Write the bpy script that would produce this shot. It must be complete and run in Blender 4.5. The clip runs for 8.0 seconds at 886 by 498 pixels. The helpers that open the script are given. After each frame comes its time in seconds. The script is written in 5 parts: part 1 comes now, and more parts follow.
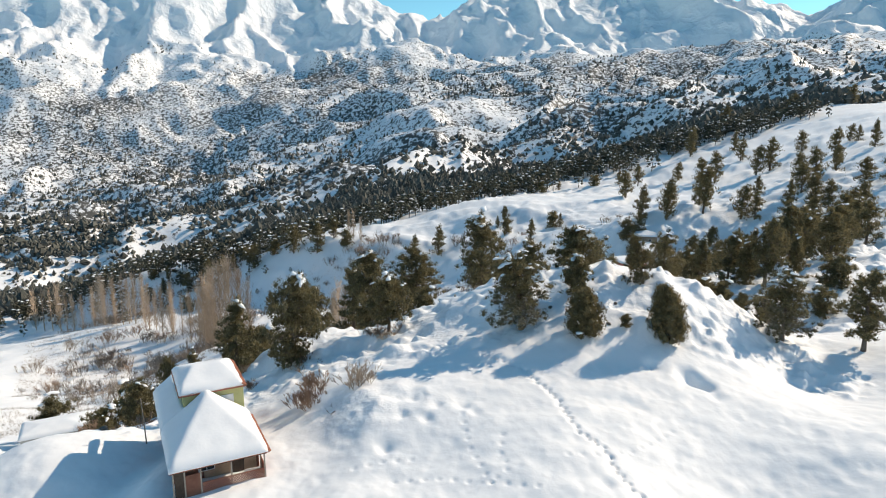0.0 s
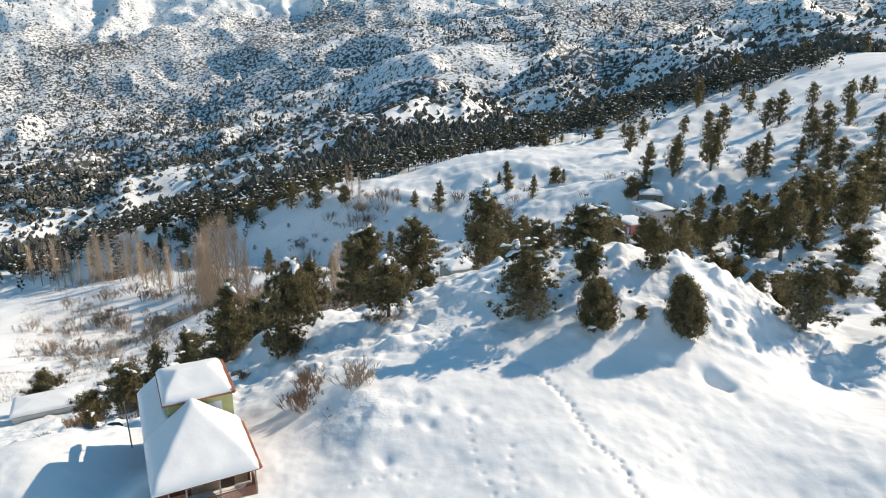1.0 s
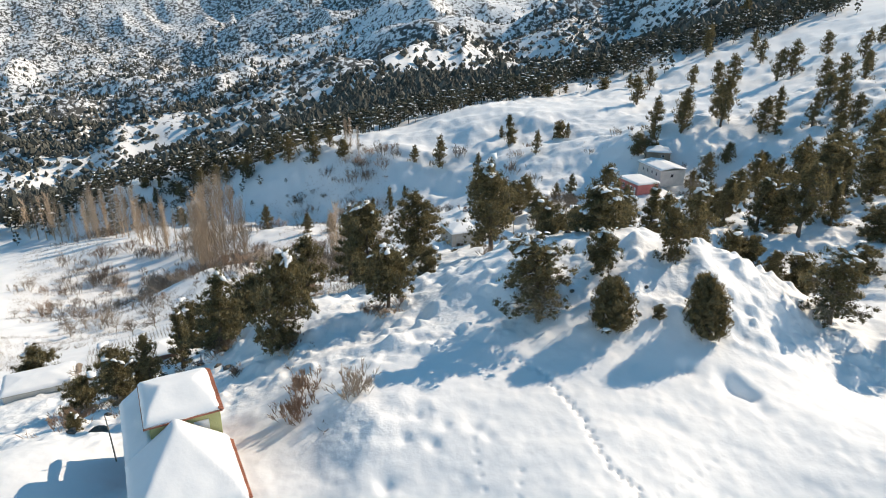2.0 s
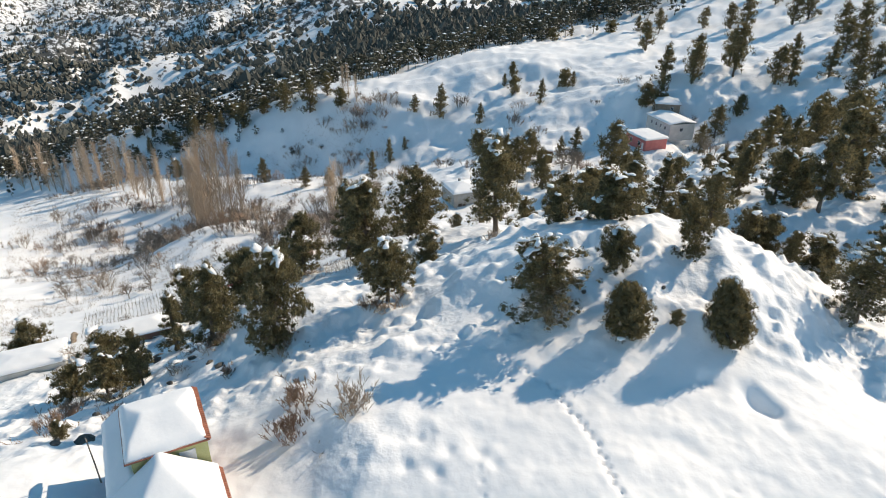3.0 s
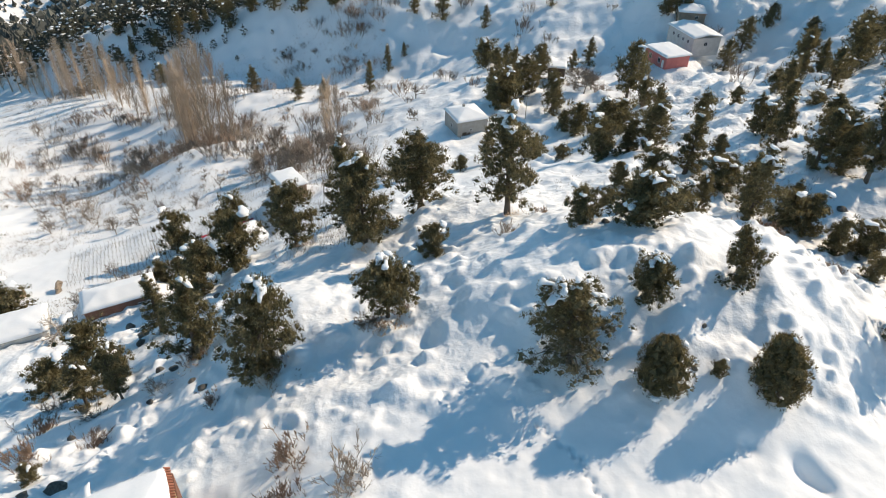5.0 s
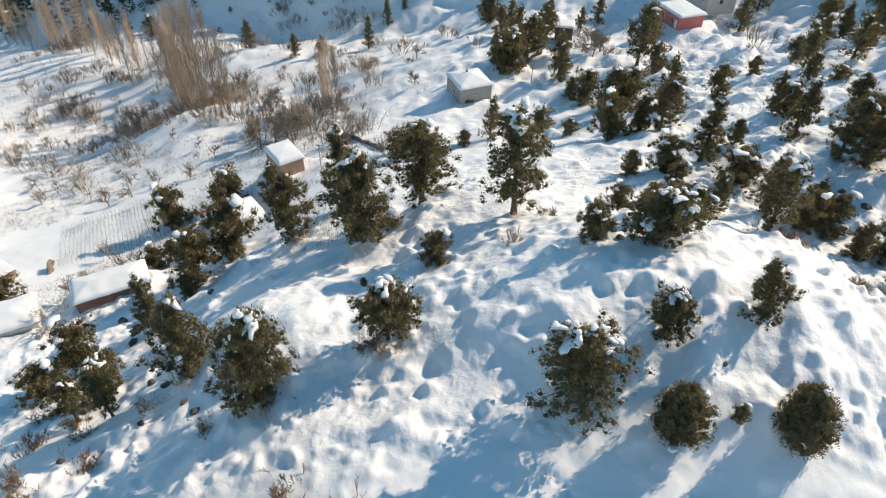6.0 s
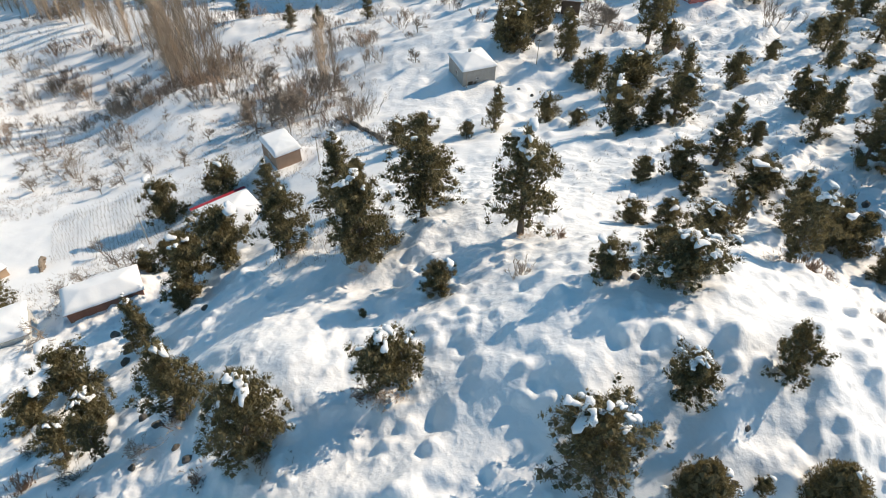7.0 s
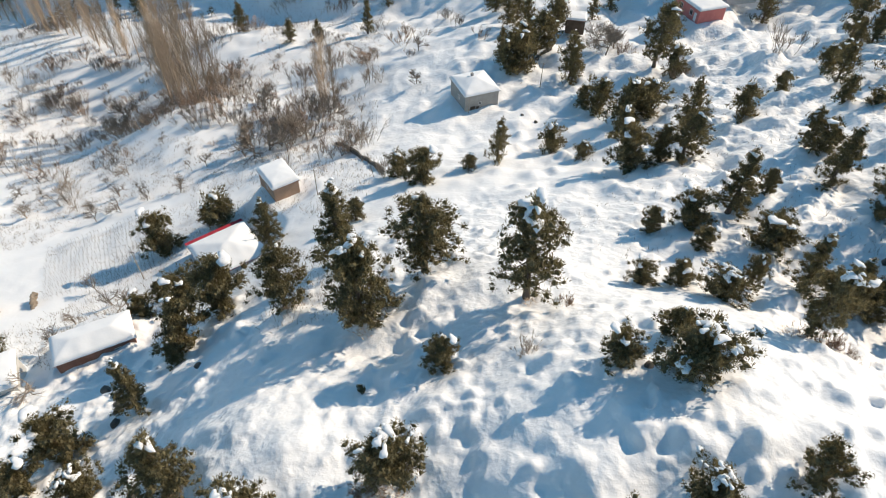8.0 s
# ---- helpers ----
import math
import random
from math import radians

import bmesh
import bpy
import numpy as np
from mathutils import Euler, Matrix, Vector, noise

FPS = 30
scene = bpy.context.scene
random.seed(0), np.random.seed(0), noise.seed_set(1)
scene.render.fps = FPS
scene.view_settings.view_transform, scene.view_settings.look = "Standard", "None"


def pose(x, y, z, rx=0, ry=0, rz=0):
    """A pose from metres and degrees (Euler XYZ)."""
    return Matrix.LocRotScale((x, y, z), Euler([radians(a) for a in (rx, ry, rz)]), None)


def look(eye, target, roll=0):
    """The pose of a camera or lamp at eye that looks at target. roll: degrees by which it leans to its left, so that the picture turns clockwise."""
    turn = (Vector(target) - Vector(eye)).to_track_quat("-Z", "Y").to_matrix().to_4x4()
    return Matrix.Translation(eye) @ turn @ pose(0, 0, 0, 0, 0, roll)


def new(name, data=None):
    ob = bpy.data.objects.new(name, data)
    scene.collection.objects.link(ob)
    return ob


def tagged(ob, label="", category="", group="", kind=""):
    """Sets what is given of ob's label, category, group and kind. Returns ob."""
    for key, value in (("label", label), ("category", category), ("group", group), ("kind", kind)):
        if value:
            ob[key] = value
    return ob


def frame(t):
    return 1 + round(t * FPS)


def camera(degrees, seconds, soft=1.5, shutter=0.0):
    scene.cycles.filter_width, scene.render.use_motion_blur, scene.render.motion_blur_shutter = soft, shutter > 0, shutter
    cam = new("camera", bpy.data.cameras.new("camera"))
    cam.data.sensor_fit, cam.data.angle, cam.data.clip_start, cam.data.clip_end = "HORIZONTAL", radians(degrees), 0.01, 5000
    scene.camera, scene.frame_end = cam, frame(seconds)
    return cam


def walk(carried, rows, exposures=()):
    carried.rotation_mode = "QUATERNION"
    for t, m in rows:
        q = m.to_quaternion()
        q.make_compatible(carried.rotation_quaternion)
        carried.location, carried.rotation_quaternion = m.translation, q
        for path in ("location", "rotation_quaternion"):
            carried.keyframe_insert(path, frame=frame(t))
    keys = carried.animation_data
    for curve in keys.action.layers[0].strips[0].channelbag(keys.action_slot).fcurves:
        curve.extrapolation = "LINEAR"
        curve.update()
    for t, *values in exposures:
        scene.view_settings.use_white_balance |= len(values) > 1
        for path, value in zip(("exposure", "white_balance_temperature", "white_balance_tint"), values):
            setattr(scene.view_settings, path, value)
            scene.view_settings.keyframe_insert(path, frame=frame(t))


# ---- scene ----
cam = camera(69.7, 8.0, soft=1.0)
PATH = [
    (0, (2.178, 1.426, 25.576), (2.112, 3.38, 25.157), 0.6),
    (0.5, (1.879, 4.036, 26.807), (1.815, 5.972, 26.309), 0.7),
    (1, (1.587, 6.631, 28.012), (1.526, 8.545, 27.436), 0.7),
    (1.5, (1.279, 9.397, 29.28), (1.221, 11.286, 28.626), 0.8),
    (3, (0.611, 17.87, 33.426), (0.557, 19.655, 32.525), 0.8),
    (3.5, (0.337, 21.03, 34.887), (0.287, 22.77, 33.902), 0.9),
    (4, (0.07, 23.89, 36.131), (0.022, 25.588, 35.075), 1.0),
    (4.5, (-0.253, 27.02, 37.439), (-0.298, 28.671, 36.311), 1.1),
    (6, (-1.137, 36.729, 41.308), (-1.174, 38.224, 39.979), 1.5),
    (6.5, (-1.384, 40.115, 42.483), (-1.419, 41.553, 41.094), 1.5),
    (7, (-1.568, 43.614, 43.742), (-1.605, 45.019, 42.319), 1.3),
    (7.5, (-1.848, 46.918, 44.976), (-1.885, 48.32, 43.55), 1.4),
    (8, (-2.057, 50.241, 46.349), (-2.096, 51.64, 44.92), 1.3),
]
walk(cam, [(t, look(eye, target, roll)) for t, eye, target, roll in PATH])

# ---- light ----
SUN_AZ, SUN_EL = radians(56), radians(34)
world = bpy.data.worlds.new("world")
scene.world = world
world.use_nodes = True
wn = world.node_tree
sky = wn.nodes.new("ShaderNodeTexSky")
sky.sky_type, sky.sun_disc = "NISHITA", False
sky.sun_elevation, sky.sun_rotation = SUN_EL, SUN_AZ
sky.altitude, sky.dust_density, sky.ozone_density = 1400, 0.7, 2.4
clear = wn.nodes.new("ShaderNodeMix")  # the deep blue of clear mountain air
clear.data_type, clear.blend_type = "RGBA", "MULTIPLY"
clear.inputs["Factor"].default_value, clear.inputs[7].default_value = 1.0, (0.58, 0.92, 0.85, 1)
wn.links.new(sky.outputs[0], clear.inputs[6])
wn.links.new(clear.outputs[2], wn.nodes["Background"].inputs[0])
wn.nodes["Background"].inputs[1].default_value = 0.143
sun = new("sun", bpy.data.lights.new("sun", "SUN"))
sun.data.energy, sun.data.angle, sun.data.color = 4.1, radians(0.53), (1.0, 0.825, 0.63)
sun_way = Vector((math.sin(SUN_AZ) * math.cos(SUN_EL), math.cos(SUN_AZ) * math.cos(SUN_EL), math.sin(SUN_EL)))
sun.matrix_world = look(sun_way * 100, (0, 0, 0))
scene.view_settings.exposure = 0.21


# ---- landform ----
PLANE = (3.153, 22.532, -7.218)
SLOPES = [  # broad swells and hollows: east, north, spread, height
    (-75, 194, 49, -30.54), (72, 194, 49, -18.82), (-51, 118, 16.8, -6.78), (-236, 320, 84, -22.98),
    (-12, 264, 28, -7.51), (-51, 85, 16.8, -3.76), (-85, 186, 16.8, 6.12), (121, -51, 49, -17.96),
    (268, 68, 84, -36.95), (16, 152, 28, -7.95), (-85, 118, 16.8, -5.09), (-124, 208, 28, -5.01),
    (100, 320, 84, -16.57), (100, 68, 28, -11.87), (184, -100, 84, -38.35), (50, 18, 16.8, -8.09),
    (-68, 270, 16.8, -7.98), (-68, 236, 16.8, 5.27), (-320, 68, 84, -28.32), (-68, 186, 16.8, 8.16),
    (-124, 320, 28, -6.37), (-173, 390, 49, 9.97), (-68, 18, 16.8, 5.81),
]
HUMPS = [  # the knoll and the banks about it
    (3, 76, 9.8, 7.11), (23, 75, 7, 2.75), (-16, 57, 9.8, 2.84), (9, 61, 7, 1.16),
    (37, 61, 7, -4.21), (23, 40, 7, -2.97), (43, 86, 9.8, -4.76), (-33, 47, 7, 6.78),
    (2, 96, 7, 2.96), (-12, 33, 7, 4.27), (-5, 54, 7, 3.07), (-19, 75, 7, 5.85),
    (16, 68, 7, 3.54), (9, 47, 7, 1.72), (-16, 96, 9.8, 1.96), (-40, 61, 7, 2.31),
    (-5, 82, 7, -0.98), (30, 82, 7, 2.4), (72, 233, 9.8, 4.67), (16, 82, 7, 2.96),
    (30, 68, 7, 3.27),
]

BANK = [  # the high shaded bank behind the hamlet
    (-18, 254, 16.8, 0.54), (-18, 276, 16.8, -0.62), (-18, 298, 16.8, 0.62), (-18, 320, 16.8, 1.1),
    (4, 254, 16.8, 2.26), (4, 276, 16.8, -1.96), (4, 298, 16.8, 2.21), (4, 320, 16.8, 4.65),
    (4, 342, 16.8, 3.47), (26, 254, 16.8, -2.02), (26, 276, 16.8, -5.56), (26, 320, 16.8, 0.95),
    (26, 342, 16.8, 1.16), (48, 254, 16.8, -2.3), (48, 276, 16.8, -3.54), (70, 276, 16.8, -2.16),
    (70, 320, 16.8, 2.94), (70, 342, 16.8, 0.61), (-10, 345, 28, 1.77), (-10, 385, 28, 1.34),
    (40, 300, 28, -1.0), (40, 345, 28, 3.33), (40, 385, 28, 1.11), (90, 345, 28, 1.0),
    (90, 385, 28, -0.68),
]


def lattice(ix, iy, seed):
    h = (ix.astype(np.int64) * 374761393 + iy.astype(np.int64) * 668265263 + seed * 2147483647) & 0xFFFFFFFF
    h = ((h ^ (h >> 13)) * 1274126177) & 0xFFFFFFFF
    return ((h ^ (h >> 16)) & 0xFFFF) / 65535.0


def value_noise(x, y, seed=0):
    """Smooth noise between -1 and 1 on arrays."""
    ix, iy = np.floor(x), np.floor(y)
    fx, fy = x - ix, y - iy
    fx, fy = fx * fx * fx * (fx * (fx * 6 - 15) + 10), fy * fy * fy * (fy * (fy * 6 - 15) + 10)
    ix, iy = ix.astype(np.int64), iy.astype(np.int64)
    a, b = lattice(ix, iy, seed), lattice(ix + 1, iy, seed)
    c, e = lattice(ix, iy + 1, seed), lattice(ix + 1, iy + 1, seed)
    return 2 * ((a + (b - a) * fx) * (1 - fy) + (c + (e - c) * fx) * fy) - 1


def fbm(x, y, size, octaves, seed=0, ridged=False):
    total, amp = np.zeros_like(x), 1.0
    for k in range(octaves):
        c, s = math.cos(0.7 * k + 0.4), math.sin(0.7 * k + 0.4)
        n = value_noise((x * c - y * s) / size + 17.3 * k, (x * s + y * c) / size - 9.1 * k, seed + k)
        total += amp * ((1 - 2 * np.abs(n)) if ridged else n)
        amp, size = amp * 0.5, size * 0.5
    return total


def step(a, b, v):
    t = np.clip((v - a) / (b - a), 0, 1)
    return t * t * (3 - 2 * t)


# the far side of the valley: heights by distance for three bearings, and the crest of the range
FAR_D = (430, 700, 1000, 1500, 2000, 2700, 3500)
FAR_WEST = (-100, -150, -172, -160, -99, 97, 380)
FAR_MID = (-34, -40, -22, 38, 114, 250, 450)
FAR_EAST = (26, 42, 70, 125, 194, 290, 390)
CREST_A = (-0.66, -0.61, -0.57, -0.41, -0.20, -0.12, -0.061, -0.035, 0.014, 0.1, 0.31, 0.39, 0.463, 0.51, 0.61, 0.7)
CREST_Z = (560, 735, 850, 1060, 930, 780, 680, 705, 830, 960, 890, 770, 675, 790, 1130, 1250)


def far_height(x, y):
    d, a = np.hypot(x, y), np.arctan2(x, np.maximum(y, 1.0))
    a = np.where(y < 0, np.sign(x) * 0.75, a)
    w, m, e = (np.interp(d, FAR_D, v) for v in (FAR_WEST, FAR_MID, FAR_EAST))
    z = np.where(a < 0, m + (w - m) * step(0, 0.55, -a), m + (e - m) * step(0, 0.53, a))
    bend = a + 0.02 * value_noise(d / 300.0, a * 3.0, 5)
    crest = np.interp(bend, CREST_A, CREST_Z)
    crest = crest - 140 + 14 * fbm(a * 4200, d * 0.0 + 3.0, 300, 4, 21, True)
    z = z + (crest - z) * step(3000, 4250, d) - np.maximum(d - 4300, 0) * 0.9
    near, high = step(470, 950, d), step(2000, 3200, d)
    fade = 1 - 0.7 * step(3700, 4250, d)
    # spurs that run down westward, knolls and dells, and the gullies of the snow faces above
    wx, wy = x + 60 * fbm(x, y, 240, 2, 35), y + 60 * fbm(x, y, 240, 2, 36)
    z = z + near * (1 - 0.5 * high) * fade * 22 * (fbm(x * 0.34 + 0.25 * y, y - 0.45 * x, 420, 4, 3, True) - 0.3)
    z = z + near * (1 - 0.5 * high) * fade * 24 * (fbm(wx * 0.8 + 0.5 * wy, wy * 0.8 - 0.4 * wx, 300, 4, 33, True) - 0.5)
    z = z + near * 10 * fbm(x, y, 95, 3, 8) * (1 - 0.4 * high) * fade
    crag = fbm(wx - 0.3 * wy, wy * 0.8 + 0.3 * wx, 640, 6, 31, True)
    z = z + high * fade * 62 * (crag - 0.6)
    # sharp ribs and gullies that fall towards the valley
    rib = fbm(wx * 1.0 + 0.2 * wy, wy * 0.32, 230, 4, 37, True)
    z = z + step(2300, 3000, d) * 34 * (rib - 0.3) * (1 - 0.4 * step(3700, 4250, d))
    return z


HOLLOWS = (  # sunk spots and blown-out pits in the field: east, north, radius, depth
    (-3.5, 45.2, 0.55, 0.35), (-0.6, 48.5, 0.5, 0.35), (-1.9, 51.1, 0.45, 0.3), (12.2, 40.9, 0.6, 0.3), (22.7, 56.6, 0.75, 0.75), (23.5, 55.9, 0.8, 0.9), (24.2, 55.2, 0.6, 0.5), (24.4, 53.6, 0.7, 0.25), (19.6, 57.4, 0.6, 0.4),
    (2.3, 50.1, 0.6, 0.3), (3.3, 49.1, 0.5, 0.22), (0.2, 50.0, 0.5, 0.25), (-2.6, 48.9, 0.5, 0.25), (18.4, 45.6, 0.7, 0.12))
PADS = ((-42.2, 122.5, 7.5, -34.3), (1.0, 169.5, 6.5, -30.0), (-34.0, 137.3, 4.5, -29.6), (-49.5, 98.6, 5.5, -24.0), (57.0, 205.0, 8.0, -23.6), (-14.2, 42.6, 6.0, -0.45))
TRAIL = ((5.6, 58.4), (6.9, 57.0), (8.0, 56.0), (9.1, 53.6), (10.1, 51.1), (10.7, 48.6), (11.4, 46.4), (12.7, 44.9), (13.2, 42.7), (14.4, 40.3), (15.6, 37.0), (17.5, 31.0))
PAWS = (((-5.8, 43.0), (-3.4, 43.7), (-0.9, 43.9)), ((-2.7, 41.4), (1.6, 41.4), (3.6, 40.8)), ((5.4, 46.2), (5.1, 44.0), (5.6, 42.1), (4.3, 40.8)),
        ((9.7, 43.4), (12.2, 43.9), (15.0, 45.0), (19.6, 48.9)), ((2.2, 49.0), (2.8, 45.0), (4.3, 40.8)), ((7.7, 40.1), (4.3, 40.8)))


def along(x, y, line):
    """Distance from a line of points, the length run along it, and which side of it."""
    best, run, side, total = np.full(x.shape, 1e9), np.zeros(x.shape), np.zeros(x.shape), 0.0
    for (ax, ay), (bx, by) in zip(line, line[1:]):
        l = math.hypot(bx - ax, by - ay)
        t = np.clip(((x - ax) * (bx - ax) + (y - ay) * (by - ay)) / (l * l), 0, 1)
        d = np.hypot(x - ax - t * (bx - ax), y - ay - t * (by - ay))
        run = np.where(d < best, total + t * l, run)
        side = np.where(d < best, np.sign((x - ax) * (by - ay) - (y - ay) * (bx - ax)), side)
        best, total = np.minimum(d, best), total + l
    return best, run, side


def hummocks(x, y, size, seed):
    """Soft mounds and dimples of deep snow over scrub, some high, some sunk."""
    gx, gy = x / size, y / size
    ix, iy = np.floor(gx).astype(np.int64), np.floor(gy).astype(np.int64)
    total = np.zeros(x.shape)
    for dx in (-1, 0, 1):
        for dy in (-1, 0, 1):
            px = ix + dx + 0.1 + 0.8 * lattice(ix + dx, iy + dy, seed)
            py = iy + dy + 0.1 + 0.8 * lattice(ix + dx, iy + dy, seed + 7)
            w = 1.6 * lattice(ix + dx, iy + dy, seed + 13) - 0.6
            r = 0.20 + 0.22 * lattice(ix + dx, iy + dy, seed + 19)
            total += w * np.exp(-((gx - px) ** 2 + (gy - py) ** 2) / (2 * r * r))
    return total


def lumps(x, y):
    """Where the snow lies in cushions over scrub and boulders, 0 to 1."""
    d = np.hypot(x, y)
    bank = step(59, 65, y + 0.16 * np.abs(x - 14)) * (1 - step(108, 130, y)) * step(-26, -8, x) * (1 - step(36, 46, x))
    west = step(-14, -22, x) * step(-75, -55, x) * step(48, 60, y) * (1 - step(98, 112, y))
    brow = np.exp(-((x + 5.5) ** 2 / 26 + (y - 50.8) ** 2 / 9))
    east = step(24, 34, x) * step(72, 82, y) * (1 - step(150, 230, y)) * (1 - step(90, 140, x))
    mild = step(110, 160, d) * (1 - step(260, 420, d))
    return np.clip(0.85 * bank + 0.8 * west + 0.8 * brow + 0.7 * east + 0.42 * mild * step(-70, -10, x), 0, 1)


def height(x, y):
    """Height of the snow at arrays of places."""
    x, y = np.asarray(x, float), np.asarray(y, float)
    z = PLANE[0] + PLANE[1] * x / 100 + PLANE[2] * y / 100
    for cx, cy, r, a in SLOPES + HUMPS + BANK:
        z = z + a * np.exp(-((x - cx) ** 2 + (y - cy) ** 2) / (2 * r * r))
    d = np.hypot(x, y)
    # the steep bank under the belt of pines
    v = y + 0.35 * x
    z = z + 21 * (step(240, 282, v) - np.clip((v - 195) / 140, 0, 1)) * step(-260, -190, x) * (1 - step(70, 130, x))
    z = z + 12 * (step(-8, 40, x) - np.clip((x + 60) / 150, 0, 1)) * step(215, 240, y) * (1 - step(300, 350, y))
    # its crusted, slumped snow
    crust = step(195, 225, v) * (1 - step(310, 350, v)) * step(-130, -80, x) * (1 - step(70, 110, x))
    z = z + crust * (0.9 * fbm(x * 0.7 + 0.5 * y, y - 0.3 * x, 9, 3, 58) + 0.55 * hummocks(x * 0.8 + 0.4 * y, y - 0.4 * x, 4.2, 59))
    # drifts over boulders and scrub on the eastern heights
    rough = step(100, 135, d) * (1 - step(400, 520, d)) * step(-18, 12, x) * (1 - 0.8 * step(228, 250, y) * (1 - step(60, 100, x)) * (1 - step(320, 350, y)))
    z = z + rough * (1.3 * hummocks(x, y * 0.85, 7.5, 70) + 1.25 * hummocks(x, y, 3.6, 71))
    # old field terraces of the orchard
    lay = (y - 0.62 * x + 4 * value_noise(x / 30, y / 30, 57)) / 13.0
    rise = lay - np.floor(lay)
    vale = step(-28, -50, x) * step(120, 145, y) * (1 - step(235, 265, y))
    z = z + vale * 0.9 * (step(0.0, 0.16, rise) - rise)
    for px, py, pr, pz in PADS:
        e = np.hypot(x - px, y - py)
        z = z + (pz - z) * (1 - step(pr * 0.8, pr * 1.7, e))
    lumpy = lumps(x, y)
    wide = step(-0.45, 0.55, fbm(x, y, 8.5, 2, 47))
    wx, wy = x + 0.35 * value_noise(x / 2.6, y / 2.6, 61), y + 0.35 * value_noise(x / 2.6, y / 2.6, 62)
    z = z + lumpy * (1.15 * hummocks(wx, wy, 4.2, 40) * (0.35 + 0.65 * wide) + 0.85 * hummocks(wx, wy * 1.1, 2.1, 43) * (0.5 + 0.5 * wide)
                     + 0.75 * hummocks(wx * 1.05, wy, 1.25, 45) * step(-0.8, 0.3, fbm(x, y, 4.2, 2, 46)) + 0.42 * fbm(x, y, 7.5, 2, 41))
    # wind-pressed swells of the open field
    z = z + (1 - lumpy) * (0.12 * value_noise(x / 3.2, y / 1.9, 48) + 0.055 * fbm(x, y, 1.1, 2, 49)) * (1 - step(90, 150, d))
    for hx, hy, hr, hd in HOLLOWS:
        z = z - hd * np.exp(-((x - hx) ** 2 + (y - hy) ** 2) / (hr * hr))
    e, run, side = along(x, y, TRAIL)
    e = e * side + 0.10 * np.sin(run * 0.9)
    path = 0.06 * np.exp(-(e / 0.30) ** 2)
    for foot, lag in ((0.15, 0.0), (-0.15, math.pi)):  # two staggered rows of footprints
        path = path + 0.26 * np.exp(-((e - foot) / 0.15) ** 2) * np.maximum(np.cos(run * 6.6 + lag + 1.3 * np.sin(run * 1.7)), 0) ** 2
    z = z - path * (1 - step(70, 90, d))
    for line in PAWS:
        e, run, side = along(x, y, line)
        z = z - 0.10 * np.exp(-(e / 0.18) ** 2) * np.maximum(np.sin(run * 6.0), 0)
    z = z + step(100, 160, d) * (0.6 * fbm(x, y, 14, 4, 50)) + step(160, 300, d) * 1.3 * fbm(x, y, 45, 3, 54)
    f = step(430, 680, d)
    return np.where(f > 0, z * (1 - f) + far_height(x, y) * f, z)


def ground_at(x, y):
    return float(height(np.array([x]), np.array([y]))[0])


